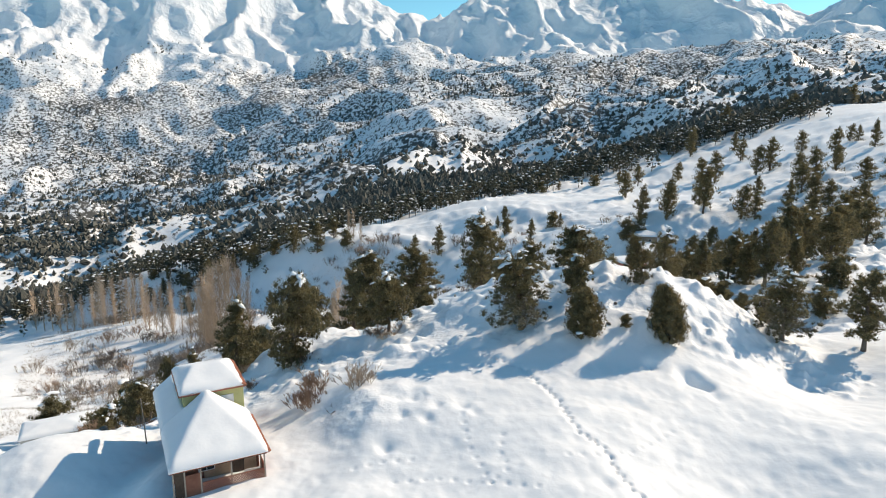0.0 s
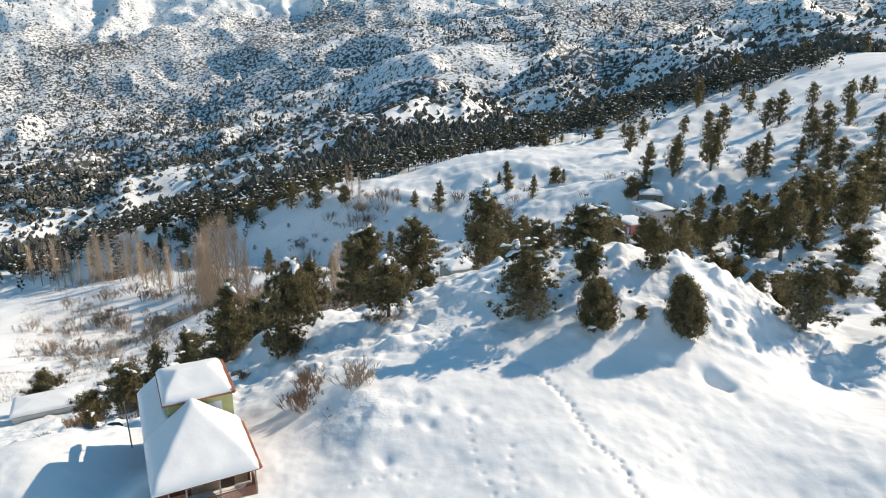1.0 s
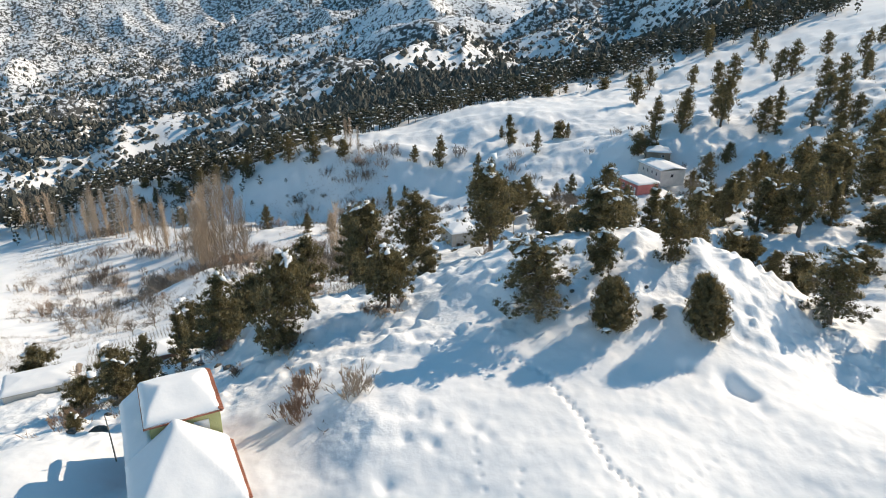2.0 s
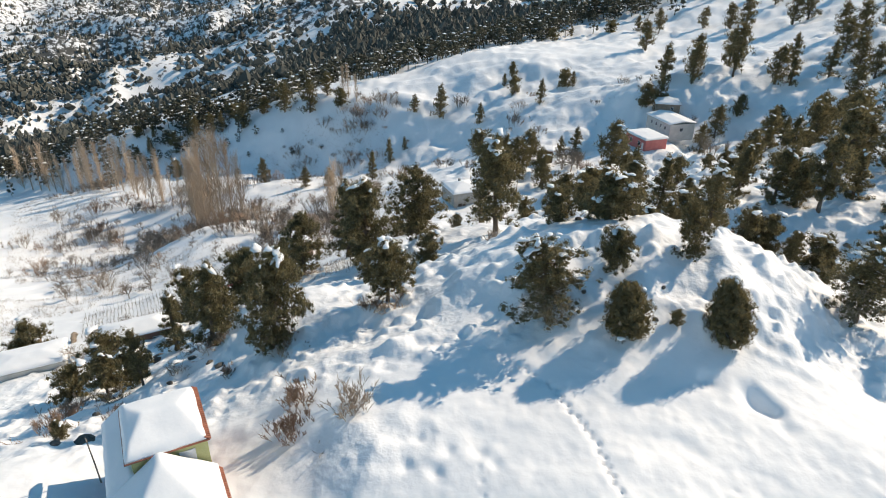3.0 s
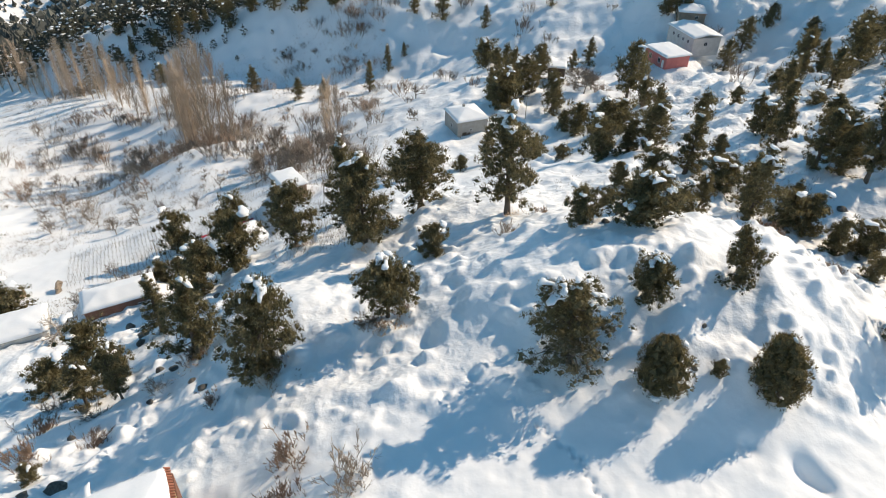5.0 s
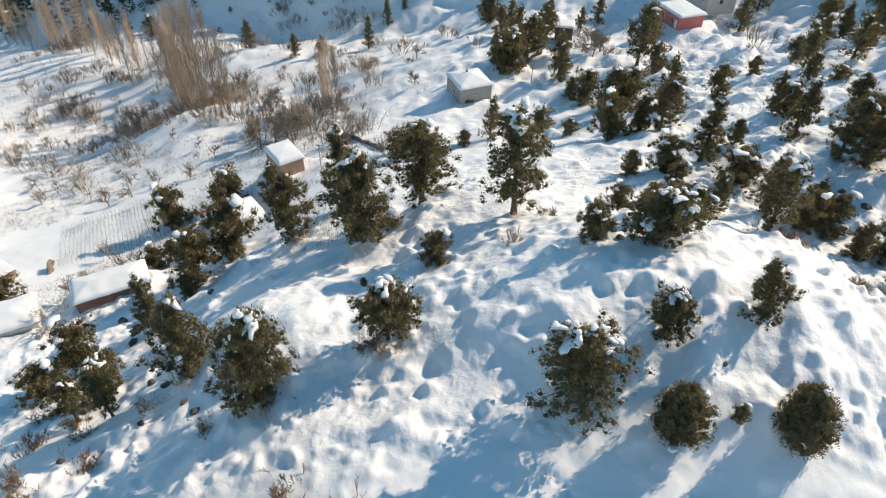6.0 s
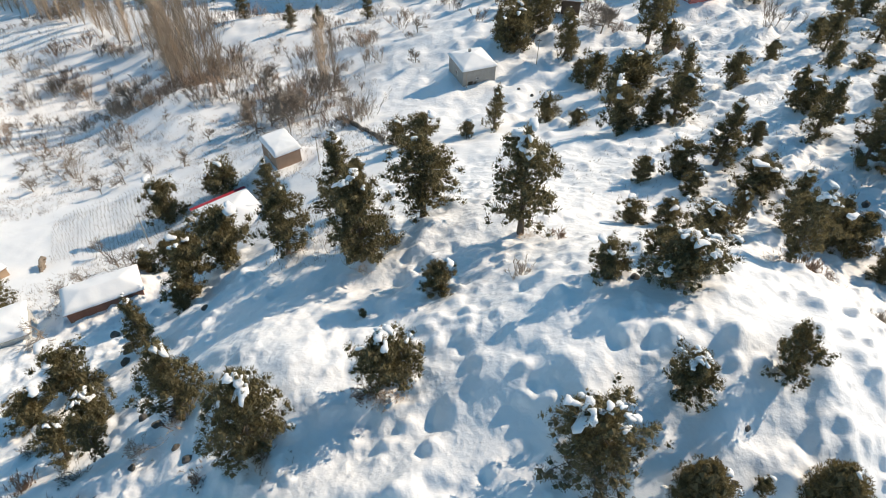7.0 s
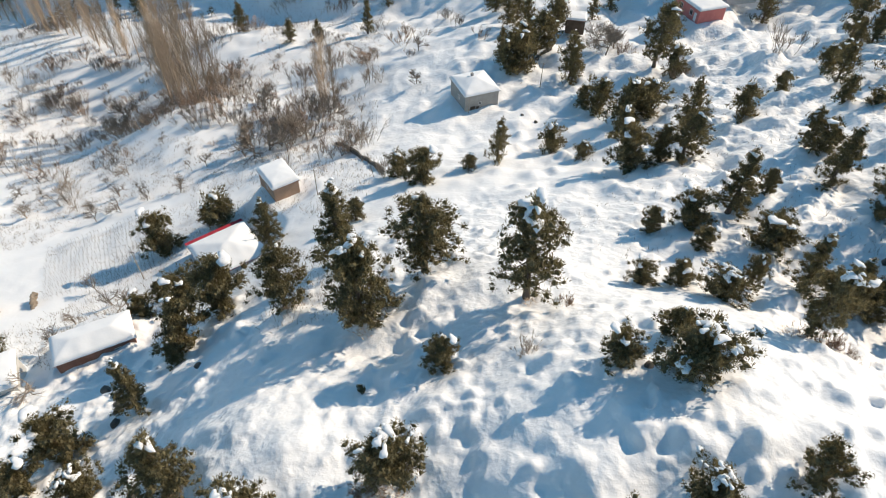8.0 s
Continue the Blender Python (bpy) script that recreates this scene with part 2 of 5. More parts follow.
# ---- materials ----
def material(name, tones, rough=0.8, size=1.0, bump=0.0, bump_size=20.0, metal=0.0, spread=0.0, island=False, glow_through=0.0):
    """A surface whose colour wanders between the tones at two scales; spread varies it from thing to thing."""
    m = bpy.data.materials.new(name)
    m.use_nodes = True
    t = m.node_tree
    b = t.nodes["Principled BSDF"]
    b.inputs["Roughness"].default_value, b.inputs["Metallic"].default_value = rough, metal
    b.inputs["Specular IOR Level"].default_value = 0.25
    where = t.nodes.new("ShaderNodeTexCoord")
    big, fine = t.nodes.new("ShaderNodeTexNoise"), t.nodes.new("ShaderNodeTexNoise")
    big.inputs["Scale"].default_value, big.inputs["Detail"].default_value = size, 3
    fine.inputs["Scale"].default_value, fine.inputs["Detail"].default_value = size * 9, 4
    mix = t.nodes.new("ShaderNodeMath")
    mix.operation = "MULTIPLY_ADD"
    mix.inputs[1].default_value = 0.4
    for n in (big, fine):
        t.links.new(where.outputs["Object"], n.inputs["Vector"])
    half = t.nodes.new("ShaderNodeMath")
    half.operation, half.inputs[1].default_value = "MULTIPLY", 0.6
    t.links.new(big.outputs[0], half.inputs[0])
    t.links.new(fine.outputs[0], mix.inputs[0])
    t.links.new(half.outputs[0], mix.inputs[2])
    ramp = t.nodes.new("ShaderNodeValToRGB")
    e = ramp.color_ramp.elements
    e[0].position, e[1].position = 0.32, 0.68
    e[0].color, e[1].color = (*tones[0], 1), (*tones[-1], 1)
    for k, c in enumerate(tones[1:-1]):
        e.new(0.32 + 0.36 * (k + 1) / (len(tones) - 1)).color = (*c, 1)
    t.links.new(mix.outputs[0], ramp.inputs[0])
    colour = ramp.outputs[0]
    if spread:
        hue = t.nodes.new("ShaderNodeHueSaturation")
        if island:
            who, out = t.nodes.new("ShaderNodeNewGeometry"), "Random Per Island"
        else:
            who, out = t.nodes.new("ShaderNodeObjectInfo"), "Random"
        span = t.nodes.new("ShaderNodeMapRange")
        span.inputs[3].default_value, span.inputs[4].default_value = 1 - spread, 1 + spread
        t.links.new(who.outputs[out], span.inputs[0])
        t.links.new(span.outputs[0], hue.inputs["Value"])
        t.links.new(colour, hue.inputs["Color"])
        colour = hue.outputs[0]
    t.links.new(colour, b.inputs["Base Color"])
    if glow_through:  # thin leaves pass part of the light
        thin, both = t.nodes.new("ShaderNodeBsdfTranslucent"), t.nodes.new("ShaderNodeMixShader")
        both.inputs[0].default_value = glow_through
        t.links.new(colour, thin.inputs[0])
        t.links.new(b.outputs[0], both.inputs[1])
        t.links.new(thin.outputs[0], both.inputs[2])
        t.links.new(both.outputs[0], t.nodes["Material Output"].inputs[0])
    if bump:
        bn, bb = t.nodes.new("ShaderNodeTexNoise"), t.nodes.new("ShaderNodeBump")
        bn.inputs["Scale"].default_value, bn.inputs["Detail"].default_value = bump_size, 5
        bb.inputs["Strength"].default_value, bb.inputs["Distance"].default_value = bump, 0.1
        t.links.new(where.outputs["Object"], bn.inputs["Vector"])
        t.links.new(bn.outputs[0], bb.inputs["Height"])
        t.links.new(bb.outputs[0], b.inputs["Normal"])
    return m


SNOW = material("packed_snow", [(0.86, 0.88, 0.90), (0.92, 0.925, 0.93)], 0.55, 0.7, 0.15, 3.0)
NEEDLE = material("pine_needles", [(0.135, 0.114, 0.058), (0.200, 0.168, 0.084), (0.275, 0.228, 0.115)], 0.6, 0.8, spread=0.5, island=True, glow_through=0.5)
JUNIPER = material("juniper_needles", [(0.120, 0.096, 0.046), (0.178, 0.142, 0.066), (0.245, 0.195, 0.092)], 0.6, 0.8, spread=0.5, island=True, glow_through=0.45)
DRY_NEEDLE = material("dry_twigs", [(0.17, 0.145, 0.105), (0.30, 0.26, 0.19)], 0.8, 1.0, spread=0.4, island=True)
# darker than the needles: the shade within a crown, put into the colour
CROWN_SHADE = material("crown_shade", [(0.100, 0.086, 0.047), (0.155, 0.132, 0.070)], 0.9, 1.5)
# paler and greyer than the nearer woods: distance haze mixed into the colour
HAZY_GREEN = material("hazy_conifers", [(0.075, 0.080, 0.070), (0.135, 0.132, 0.110)], 0.8, 0.02, spread=0.4, island=True)
FAR_GREEN = material("far_conifers", [(0.060, 0.061, 0.043), (0.115, 0.108, 0.072)], 0.8, 0.02, spread=0.4, island=True)
BARK = material("pine_bark", [(0.09, 0.07, 0.055), (0.20, 0.165, 0.135)], 0.9, 1.2, 0.6, 9.0, spread=0.2)
GREY_TWIG = material("bare_grey_twigs", [(0.20, 0.165, 0.135), (0.36, 0.305, 0.25)], 0.9, 0.8, spread=0.25)
TAN_TWIG = material("bare_tan_twigs", [(0.42, 0.32, 0.23), (0.60, 0.48, 0.36)], 0.9, 0.5, spread=0.2)
RED_TWIG = material("bare_russet_twigs", [(0.24, 0.165, 0.12), (0.38, 0.275, 0.20)], 0.9, 0.8, spread=0.25)
ROCK = material("dark_rock", [(0.06, 0.055, 0.05), (0.20, 0.19, 0.17)], 0.9, 0.9, 0.8, 4.0, spread=0.2)


def snowfield():
    """Snow, with scrub and stones showing through on the rough far slopes."""
    m = bpy.data.materials.new("snowfield")
    m.use_nodes = True
    t = m.node_tree
    b = t.nodes["Principled BSDF"]
    b.inputs["Roughness"].default_value = 0.6
    b.inputs["Specular IOR Level"].default_value = 0.2
    geo, cover = t.nodes.new("ShaderNodeNewGeometry"), t.nodes.new("ShaderNodeAttribute")
    cover.attribute_name = "scrub_cover"
    tone = t.nodes.new("ShaderNodeTexNoise")
    tone.inputs["Scale"].default_value, tone.inputs["Detail"].default_value = 0.25, 4
    ramp = t.nodes.new("ShaderNodeValToRGB")
    ramp.color_ramp.elements[0].color, ramp.color_ramp.elements[1].color = (0.86, 0.875, 0.89, 1), (0.93, 0.935, 0.94, 1)
    speck = t.nodes.new("ShaderNodeTexNoise")
    speck.inputs["Scale"].default_value, speck.inputs["Detail"].default_value, speck.inputs["Roughness"].default_value = 0.12, 6, 0.66
    scrub = t.nodes.new("ShaderNodeValToRGB")
    scrub.color_ramp.elements[0].color, scrub.color_ramp.elements[1].color = (0.055, 0.060, 0.058, 1), (0.13, 0.125, 0.115, 1)
    total = t.nodes.new("ShaderNodeMath")
    total.operation = "ADD"
    cut = t.nodes.new("ShaderNodeMapRange")
    cut.inputs[1].default_value, cut.inputs[2].default_value = 1.0, 1.08
    mix = t.nodes.new("ShaderNodeMix")
    mix.data_type = "RGBA"
    for n in (tone, speck):
        t.links.new(geo.outputs["Position"], n.inputs["Vector"])
    t.links.new(tone.outputs[0], ramp.inputs[0])
    t.links.new(speck.outputs[0], scrub.inputs[0])
    t.links.new(speck.outputs[0], total.inputs[0])
    t.links.new(cover.outputs["Fac"], total.inputs[1])
    t.links.new(total.outputs[0], cut.inputs[0])
    t.links.new(cut.outputs[0], mix.inputs["Factor"])
    t.links.new(ramp.outputs[0], mix.inputs[6])
    t.links.new(scrub.outputs[0], mix.inputs[7])
    t.links.new(mix.outputs[2], b.inputs["Base Color"])
    heights, bump = t.nodes.new("ShaderNodeTexNoise"), t.nodes.new("ShaderNodeBump")
    heights.inputs["Scale"].default_value, heights.inputs["Detail"].default_value = 1.7, 5
    bump.inputs["Distance"].default_value = 0.32
    t.links.new(geo.outputs["Position"], heights.inputs["Vector"])
    t.links.new(heights.outputs[0], bump.inputs["Height"])
    clods, clod_bump, rough_snow = t.nodes.new("ShaderNodeTexVoronoi"), t.nodes.new("ShaderNodeBump"), t.nodes.new("ShaderNodeAttribute")
    clods.feature, rough_snow.attribute_name = "SMOOTH_F1", "cushion_cover"
    clods.inputs["Scale"].default_value, clods.inputs["Smoothness"].default_value = 1.25, 0.7
    warp, shift = t.nodes.new("ShaderNodeTexNoise"), t.nodes.new("ShaderNodeVectorMath")
    warp.inputs["Scale"].default_value, warp.inputs["Detail"].default_value, shift.operation = 0.8, 5, "ADD"
    t.links.new(geo.outputs["Position"], warp.inputs["Vector"])
    t.links.new(geo.outputs["Position"], shift.inputs[0])
    t.links.new(warp.outputs["Color"], shift.inputs[1])
    t.links.new(shift.outputs[0], clods.inputs["Vector"])
    clod_bump.inputs["Distance"].default_value, clod_bump.invert = 0.42, True
    t.links.new(rough_snow.outputs["Fac"], clod_bump.inputs["Strength"])
    grain = t.nodes.new("ShaderNodeMath")
    grain.operation, grain.inputs[1].default_value, grain.inputs[2].default_value = "MULTIPLY_ADD", 0.6, 0.12
    t.links.new(rough_snow.outputs["Fac"], grain.inputs[0])
    t.links.new(grain.outputs[0], bump.inputs["Strength"])
    t.links.new(clods.outputs["Distance"], clod_bump.inputs["Height"])
    t.links.new(bump.outputs[0], clod_bump.inputs["Normal"])
    ribs, rib_bump, steep = t.nodes.new("ShaderNodeTexNoise"), t.nodes.new("ShaderNodeBump"), t.nodes.new("ShaderNodeAttribute")
    ribs.noise_type, steep.attribute_name = "RIDGED_MULTIFRACTAL", "mountain_face"
    ribs.inputs["Scale"].default_value, ribs.inputs["Detail"].default_value, ribs.inputs["Roughness"].default_value = 0.0055, 5, 0.5
    ribs.inputs["Offset"].default_value, ribs.inputs["Gain"].default_value = 1.0, 2.0
    rib_bump.inputs["Distance"].default_value = 26.0
    t.links.new(geo.outputs["Position"], ribs.inputs["Vector"])
    t.links.new(steep.outputs["Fac"], rib_bump.inputs["Strength"])
    t.links.new(ribs.outputs[0], rib_bump.inputs["Height"])
    t.links.new(clod_bump.outputs[0], rib_bump.inputs["Normal"])
    t.links.new(rib_bump.outputs[0], b.inputs["Normal"])
    return m


# ---- building helpers ----
def mesh_of(name, verts, faces, mat, smooth=False):
    me = bpy.data.meshes.new(name)
    me.from_pydata([tuple(v) for v in verts], [], [tuple(f) for f in faces])
    me.materials.append(mat)
    if smooth:
        me.shade_smooth()
    me.update()
    return me


def part(name, bm, mat, parent, label="", smooth=False):
    """Links a bmesh or mesh as one object under a thing or a part."""
    if isinstance(bm, bpy.types.Mesh):
        me = bm
    else:
        me = bpy.data.meshes.new(name)
        bm.normal_update()
        bm.to_mesh(me)
        bm.free()
        me.materials.append(mat)
        if smooth:
            me.shade_smooth()
    ob = new(name, me)
    ob.parent = parent
    return tagged(ob, label)


def thing(name, m, label, category, group="", kind=""):
    ob = new(name)
    ob.matrix_world = m
    return tagged(ob, label, category, group, kind)


# ---- the ground: one sheet from the foot of the camera's path to the crest of the range ----
def build_ground():
    fan = np.arange(-0.70, 0.7001, 0.0032)
    back = np.linspace(0.70, 2 * math.pi - 0.70, 76)[1:-1]
    ang = np.concatenate([fan, back])
    rad = np.concatenate([np.geomspace(2, 36, 56)[:-1], np.geomspace(36, 54, 112)[:-1], np.geomspace(54, 125, 270)[:-1], np.geomspace(125, 310, 190)[:-1], np.geomspace(310, 700, 80)[:-1], np.geomspace(700, 2300, 90)[:-1], np.linspace(2300, 4500, 120)[:-1], [4500, 4650, 4880]])
    r, a = np.meshgrid(rad, ang, indexing="ij")
    x, y = r * np.sin(a), r * np.cos(a)
    z = height(x, y)
    n, k = len(rad), len(ang)
    co = np.stack([x, y, z], -1).reshape(-1, 3)
    co = np.concatenate([co, [[0, 0, ground_at(0.0, 0.0)]]])
    i, j = np.meshgrid(np.arange(n - 1), np.arange(k), indexing="ij")
    j2 = (j + 1) % k
    quads = np.stack([i * k + j, i * k + j2, (i + 1) * k + j2, (i + 1) * k + j], -1).reshape(-1, 4)[:, ::-1]
    hub = np.stack([np.full(k, n * k), (np.arange(k) + 1) % k, np.arange(k)], -1)[:, ::-1]
    me = bpy.data.meshes.new("ground")
    me.vertices.add(len(co))
    me.vertices.foreach_set("co", co.ravel())
    loops = np.concatenate([quads.ravel(), hub.ravel()])
    me.loops.add(len(loops))
    me.loops.foreach_set("vertex_index", loops.astype(np.int32))
    starts = np.concatenate([np.arange(len(quads)) * 4, len(quads) * 4 + np.arange(k) * 3])
    me.polygons.add(len(starts))
    me.polygons.foreach_set("loop_start", starts.astype(np.int32))
    me.update(calc_edges=True)
    me.validate()
    d = np.hypot(co[:, 0], co[:, 1])
    zz = co[:, 2]
    cover = step(560, 900, d) * (0.515 + 0.055 * fbm(co[:, 0] * 0.6 + 0.3 * co[:, 1], co[:, 1] - 0.3 * co[:, 0], 170, 4, 60) + 0.015 * step(0, -600, co[:, 0])) * (1 - step(2400, 3400, d) * 0.35) * (1 - 0.35 * step(230, 480, zz))
    layer = me.attributes.new("scrub_cover", "FLOAT", "POINT")
    layer.data.foreach_set("value", cover.astype(np.float32))
    layer = me.attributes.new("cushion_cover", "FLOAT", "POINT")
    layer.data.foreach_set("value", (0.36 * lumps(co[:, 0], co[:, 1])).astype(np.float32))
    layer = me.attributes.new("mountain_face", "FLOAT", "POINT")
    layer.data.foreach_set("value", (0.15 * step(900, 1500, d) + 0.25 * step(2300, 3200, d)).astype(np.float32))
    me.materials.append(snowfield())
    me.shade_smooth()
    return tagged(new("ground", me), "deep sunlit snow over a rolling mountain valley", "snow ground", kind="structure")


build_ground()


# ---- trees ----
def tube(path, radii, sides, verts, faces):
    base = len(verts)
    for k, (p, r) in enumerate(zip(path, radii)):
        p = Vector(p)
        way = (Vector(path[min(k + 1, len(path) - 1)]) - Vector(path[max(k - 1, 0)])).normalized()
        u = way.orthogonal().normalized()
        v = way.cross(u)
        for s in range(sides):
            t = 2 * math.pi * s / sides
            verts.append(p + (u * math.cos(t) + v * math.sin(t)) * r)
    for k in range(len(path) - 1):
        for s in range(sides):
            a, b = base + k * sides + s, base + k * sides + (s + 1) % sides
            faces.append((a, b, b + sides, a + sides))


def twig(a, b, r, verts, faces):
    """A thin twig that tapers to a point."""
    side = Vector((b - a)).orthogonal().normalized() * r
    k = len(verts)
    verts.extend([a - side, a + side, b])
    faces.append((k, k + 1, k + 2))


def sprays(rng, centre, radius, count, size, verts, faces, up=0.35, half=0.22):
    """A tuft of needle sprays: small bent blades that point outwards from the tuft's centre."""
    for _ in range(count):
        w = Vector((rng.gauss(0, 1), rng.gauss(0, 1), rng.gauss(0.15, 0.8))).normalized()
        p = Vector(centre) + Vector((w.x * radius[0], w.y * radius[1], w.z * radius[2])) * rng.uniform(0.55, 1.0)
        w = (w + Vector((0, 0, up)) + Vector((rng.uniform(-.5, .5), rng.uniform(-.5, .5), rng.uniform(-.5, .5)))).normalized()
        side = w.orthogonal().normalized()
        side.rotate(Matrix.Rotation(rng.uniform(0, 6.28), 3, w))
        s = size * rng.uniform(0.6, 1.4)
        k = len(verts)
        verts.extend([p - side * s * half, p + side * s * half, p + w * s + side * s * rng.uniform(-.1, .1)])
        faces.append((k, k + 1, k + 2))


OCTA = [(1, 0, 0), (-1, 0, 0), (0, 1, 0), (0, -1, 0), (0, 0, 1), (0, 0, -1)]
OCTA_F = [(0, 2, 4), (2, 1, 4), (1, 3, 4), (3, 0, 4), (2, 0, 5), (1, 2, 5), (3, 1, 5), (0, 3, 5)]


def lump(rng, centre, radius, verts, faces, jitter=0.25):
    k = len(verts)
    turn = rng.uniform(0, 6.28)
    c, s = math.cos(turn), math.sin(turn)
    for v in OCTA:
        q = [v[i] * radius[i] * (1 + rng.uniform(-jitter, jitter)) for i in range(3)]
        verts.append((centre[0] + q[0] * c - q[1] * s, centre[1] + q[0] * s + q[1] * c, centre[2] + q[2]))
    faces.extend([tuple(k + i for i in f) for f in OCTA_F])


def snow_cap(rng, centre, radius, verts, faces, turn=0.0, fall=0.0):
    """A soft slab of snow lying on a bough, thinner and ragged at its rim."""
    rings, sides = 3, 11
    k = len(verts)
    a, b = rng.uniform(0, 6.28), rng.uniform(0, 6.28)
    lobe = [1 + 0.26 * math.sin(2 * 6.2832 * s / sides + a) + 0.24 * math.sin(3 * 6.2832 * s / sides + b) + 0.09 * math.sin(5 * 6.2832 * s / sides + a) + rng.uniform(-.13, .13) for s in range(sides)]
    verts.append((centre[0], centre[1], centre[2] + radius[2]))
    for i in range(1, rings + 1):
        t = i / rings * 1.75
        for s in range(sides):
            g = 2 * math.pi * s / sides
            rr = math.sin(min(t, 1.57)) * lobe[s] * (1 if t < 1.6 else 0.9)
            u, v = math.cos(g) * rr * radius[0], math.sin(g) * rr * radius[1]
            verts.append((centre[0] + u * math.cos(turn) - v * math.sin(turn), centre[1] + u * math.sin(turn) + v * math.cos(turn),
                          centre[2] + math.cos(t) * radius[2] - 0.35 * radius[2] * (lobe[s] - 0.9) * i / rings + u * fall))
    for s in range(sides):
        faces.append((k, k + 1 + s, k + 1 + (s + 1) % sides))
    for i in range(rings - 1):
        for s in range(sides):
            a, b = k + 1 + i * sides + s, k + 1 + i * sides + (s + 1) % sides
            faces.append((a, a + sides, b + sides, b))
    faces.append(tuple(k + 1 + (rings - 1) * sides + s for s in range(sides)))


def crown_profile(style, t):
    if style == "spire":
        return (1 - t) ** 0.75 * 0.95 + 0.10
    if style == "round":
        return math.sin(math.pi * min(1, 0.25 + 0.75 * t)) ** 0.6 + 0.06
    return (math.sin(math.pi * (0.16 + 0.80 * t)) ** 0.7) * (1.08 - 0.30 * t)


def conifer(seed, style, tall, wide, clear, snow, needle=NEEDLE, dense=1.0, bend=0.5, fine=1.0, dry=0.0):
    """A pine in its own units of metres: bent trunk, limbs, tufts of sprays at their ends and snow on some tufts."""
    rng = random.Random(seed)
    wv, wf, cv, cf, dv, df, sv, sf, gv, gf = [], [], [], [], [], [], [], [], [], []
    lean = (rng.uniform(-bend, bend), rng.uniform(-bend, bend))
    def trunk_at(t):
        return Vector((lean[0] * t * t + 0.12 * math.sin(5 * t + seed), lean[1] * t * t + 0.12 * math.cos(4 * t + seed), tall * 0.94 * t))
    r0 = 0.030 * tall + 0.05
    tube([trunk_at(k / 9) - Vector((0, 0, 0.5 if k == 0 else 0)) for k in range(10)], [r0 * (1.35 if k == 0 else 1) * (1 - 0.86 * k / 9) for k in range(10)], 8, wv, wf)
    limbs = int(33 * dense)
    tufts = []
    def pad(p, from_, spread, count):
        """A cushion of tufts about the end of a bough, each on its own twig."""
        for _ in range(count):
            c = p + Vector((max(-1, min(1, rng.gauss(0, 0.55))) * spread, max(-1, min(1, rng.gauss(0, 0.55))) * spread, max(-0.7, min(0.8, rng.gauss(0.08, 0.34))) * spread))
            if fine > 0.5:
                twig(from_, c, 0.02, wv, wf)
            tufts.append((c, rng.uniform(0.28, 0.48)))
    for k in range(limbs):
        t = clear + (1 - clear) * ((k + rng.random()) / limbs) ** 0.9
        g = k * 2.39996 + rng.uniform(-0.6, 0.6)
        reach = wide * crown_profile(style, (t - clear) / (1 - clear)) * rng.choice((0.5, 0.72, 0.86, 1.0, 1.0, 1.18))
        rise = rng.uniform(-0.18, 0.34) * reach
        a = trunk_at(t * 0.96)
        b = a + Vector((math.cos(g) * reach, math.sin(g) * reach, rise))
        mid = (a + b) / 2 + Vector((rng.uniform(-.1, .1) * reach, rng.uniform(-.1, .1) * reach, -0.08 * reach))
        tube([a, mid, b], [0.05 + 0.012 * reach, 0.04, 0.015], 3, wv, wf)
        spread = min(0.95, 0.32 + 0.26 * reach)
        pad(b, mid.lerp(b, 0.6), spread, int(3 + 6 * spread))
        if reach > 1.1:
            pad(a.lerp(b, rng.uniform(0.5, 0.68)), mid, spread * 0.9, int(2 + 4 * spread))
        if rng.random() < 0.6:
            pad(a.lerp(b, 0.28), a, spread * 0.7, 4)
    for k in range(4):
        tufts.append((trunk_at(0.93 + 0.03 * k) + Vector((rng.uniform(-.2, .2), rng.uniform(-.2, .2), 0.05)), 0.36))
    for c, r in tufts:
        # a dark lump inside the tuft, added to block light and darken the crown
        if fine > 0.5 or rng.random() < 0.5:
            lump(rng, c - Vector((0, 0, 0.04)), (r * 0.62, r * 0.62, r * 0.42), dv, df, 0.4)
        old = dry and c.z / tall < dry + rng.uniform(-0.15, 0.15)
        sprays(rng, c, (r, r, r * 0.70), max(8, int(40 * fine * (r / 0.34) ** 1.5)), 0.165 / fine ** 0.5, gv if old else cv, gf if old else cf, 0.35, 0.17)
    if snow:
        top = sorted(tufts, key=lambda q: -(q[0].z + 0.35 * math.hypot(q[0].x, q[0].y) + rng.uniform(0, 5.0)))
        for c, r in top[: max(2, int(len(tufts) * snow * 0.40))]:
            turn = math.atan2(c.y, c.x)
            for _ in range(rng.choice((1, 2, 2))):
                s = r * rng.choice((0.6, 0.8, 1.1, 1.7))
                q = c + Vector((rng.gauss(0, 0.25), rng.gauss(0, 0.25), r * 0.5 + rng.uniform(-.08, .08)))
                snow_cap(rng, q, (s, s * rng.uniform(0.55, 0.9), 0.08 + 0.10 * s), sv, sf, turn + rng.uniform(-.9, .9), -rng.uniform(0.0, 0.35))
    return {"dry_foliage": mesh_of("dry_foliage", gv, gf, DRY_NEEDLE) if gv else None, "trunk": mesh_of("trunk", wv, wf, BARK, True), "crown": mesh_of("crown", cv, cf, needle), "inner_foliage": mesh_of("inner_foliage", dv, df, CROWN_SHADE),
            "snow_load": mesh_of("snow_load", sv, sf, SNOW, True) if sv else None}


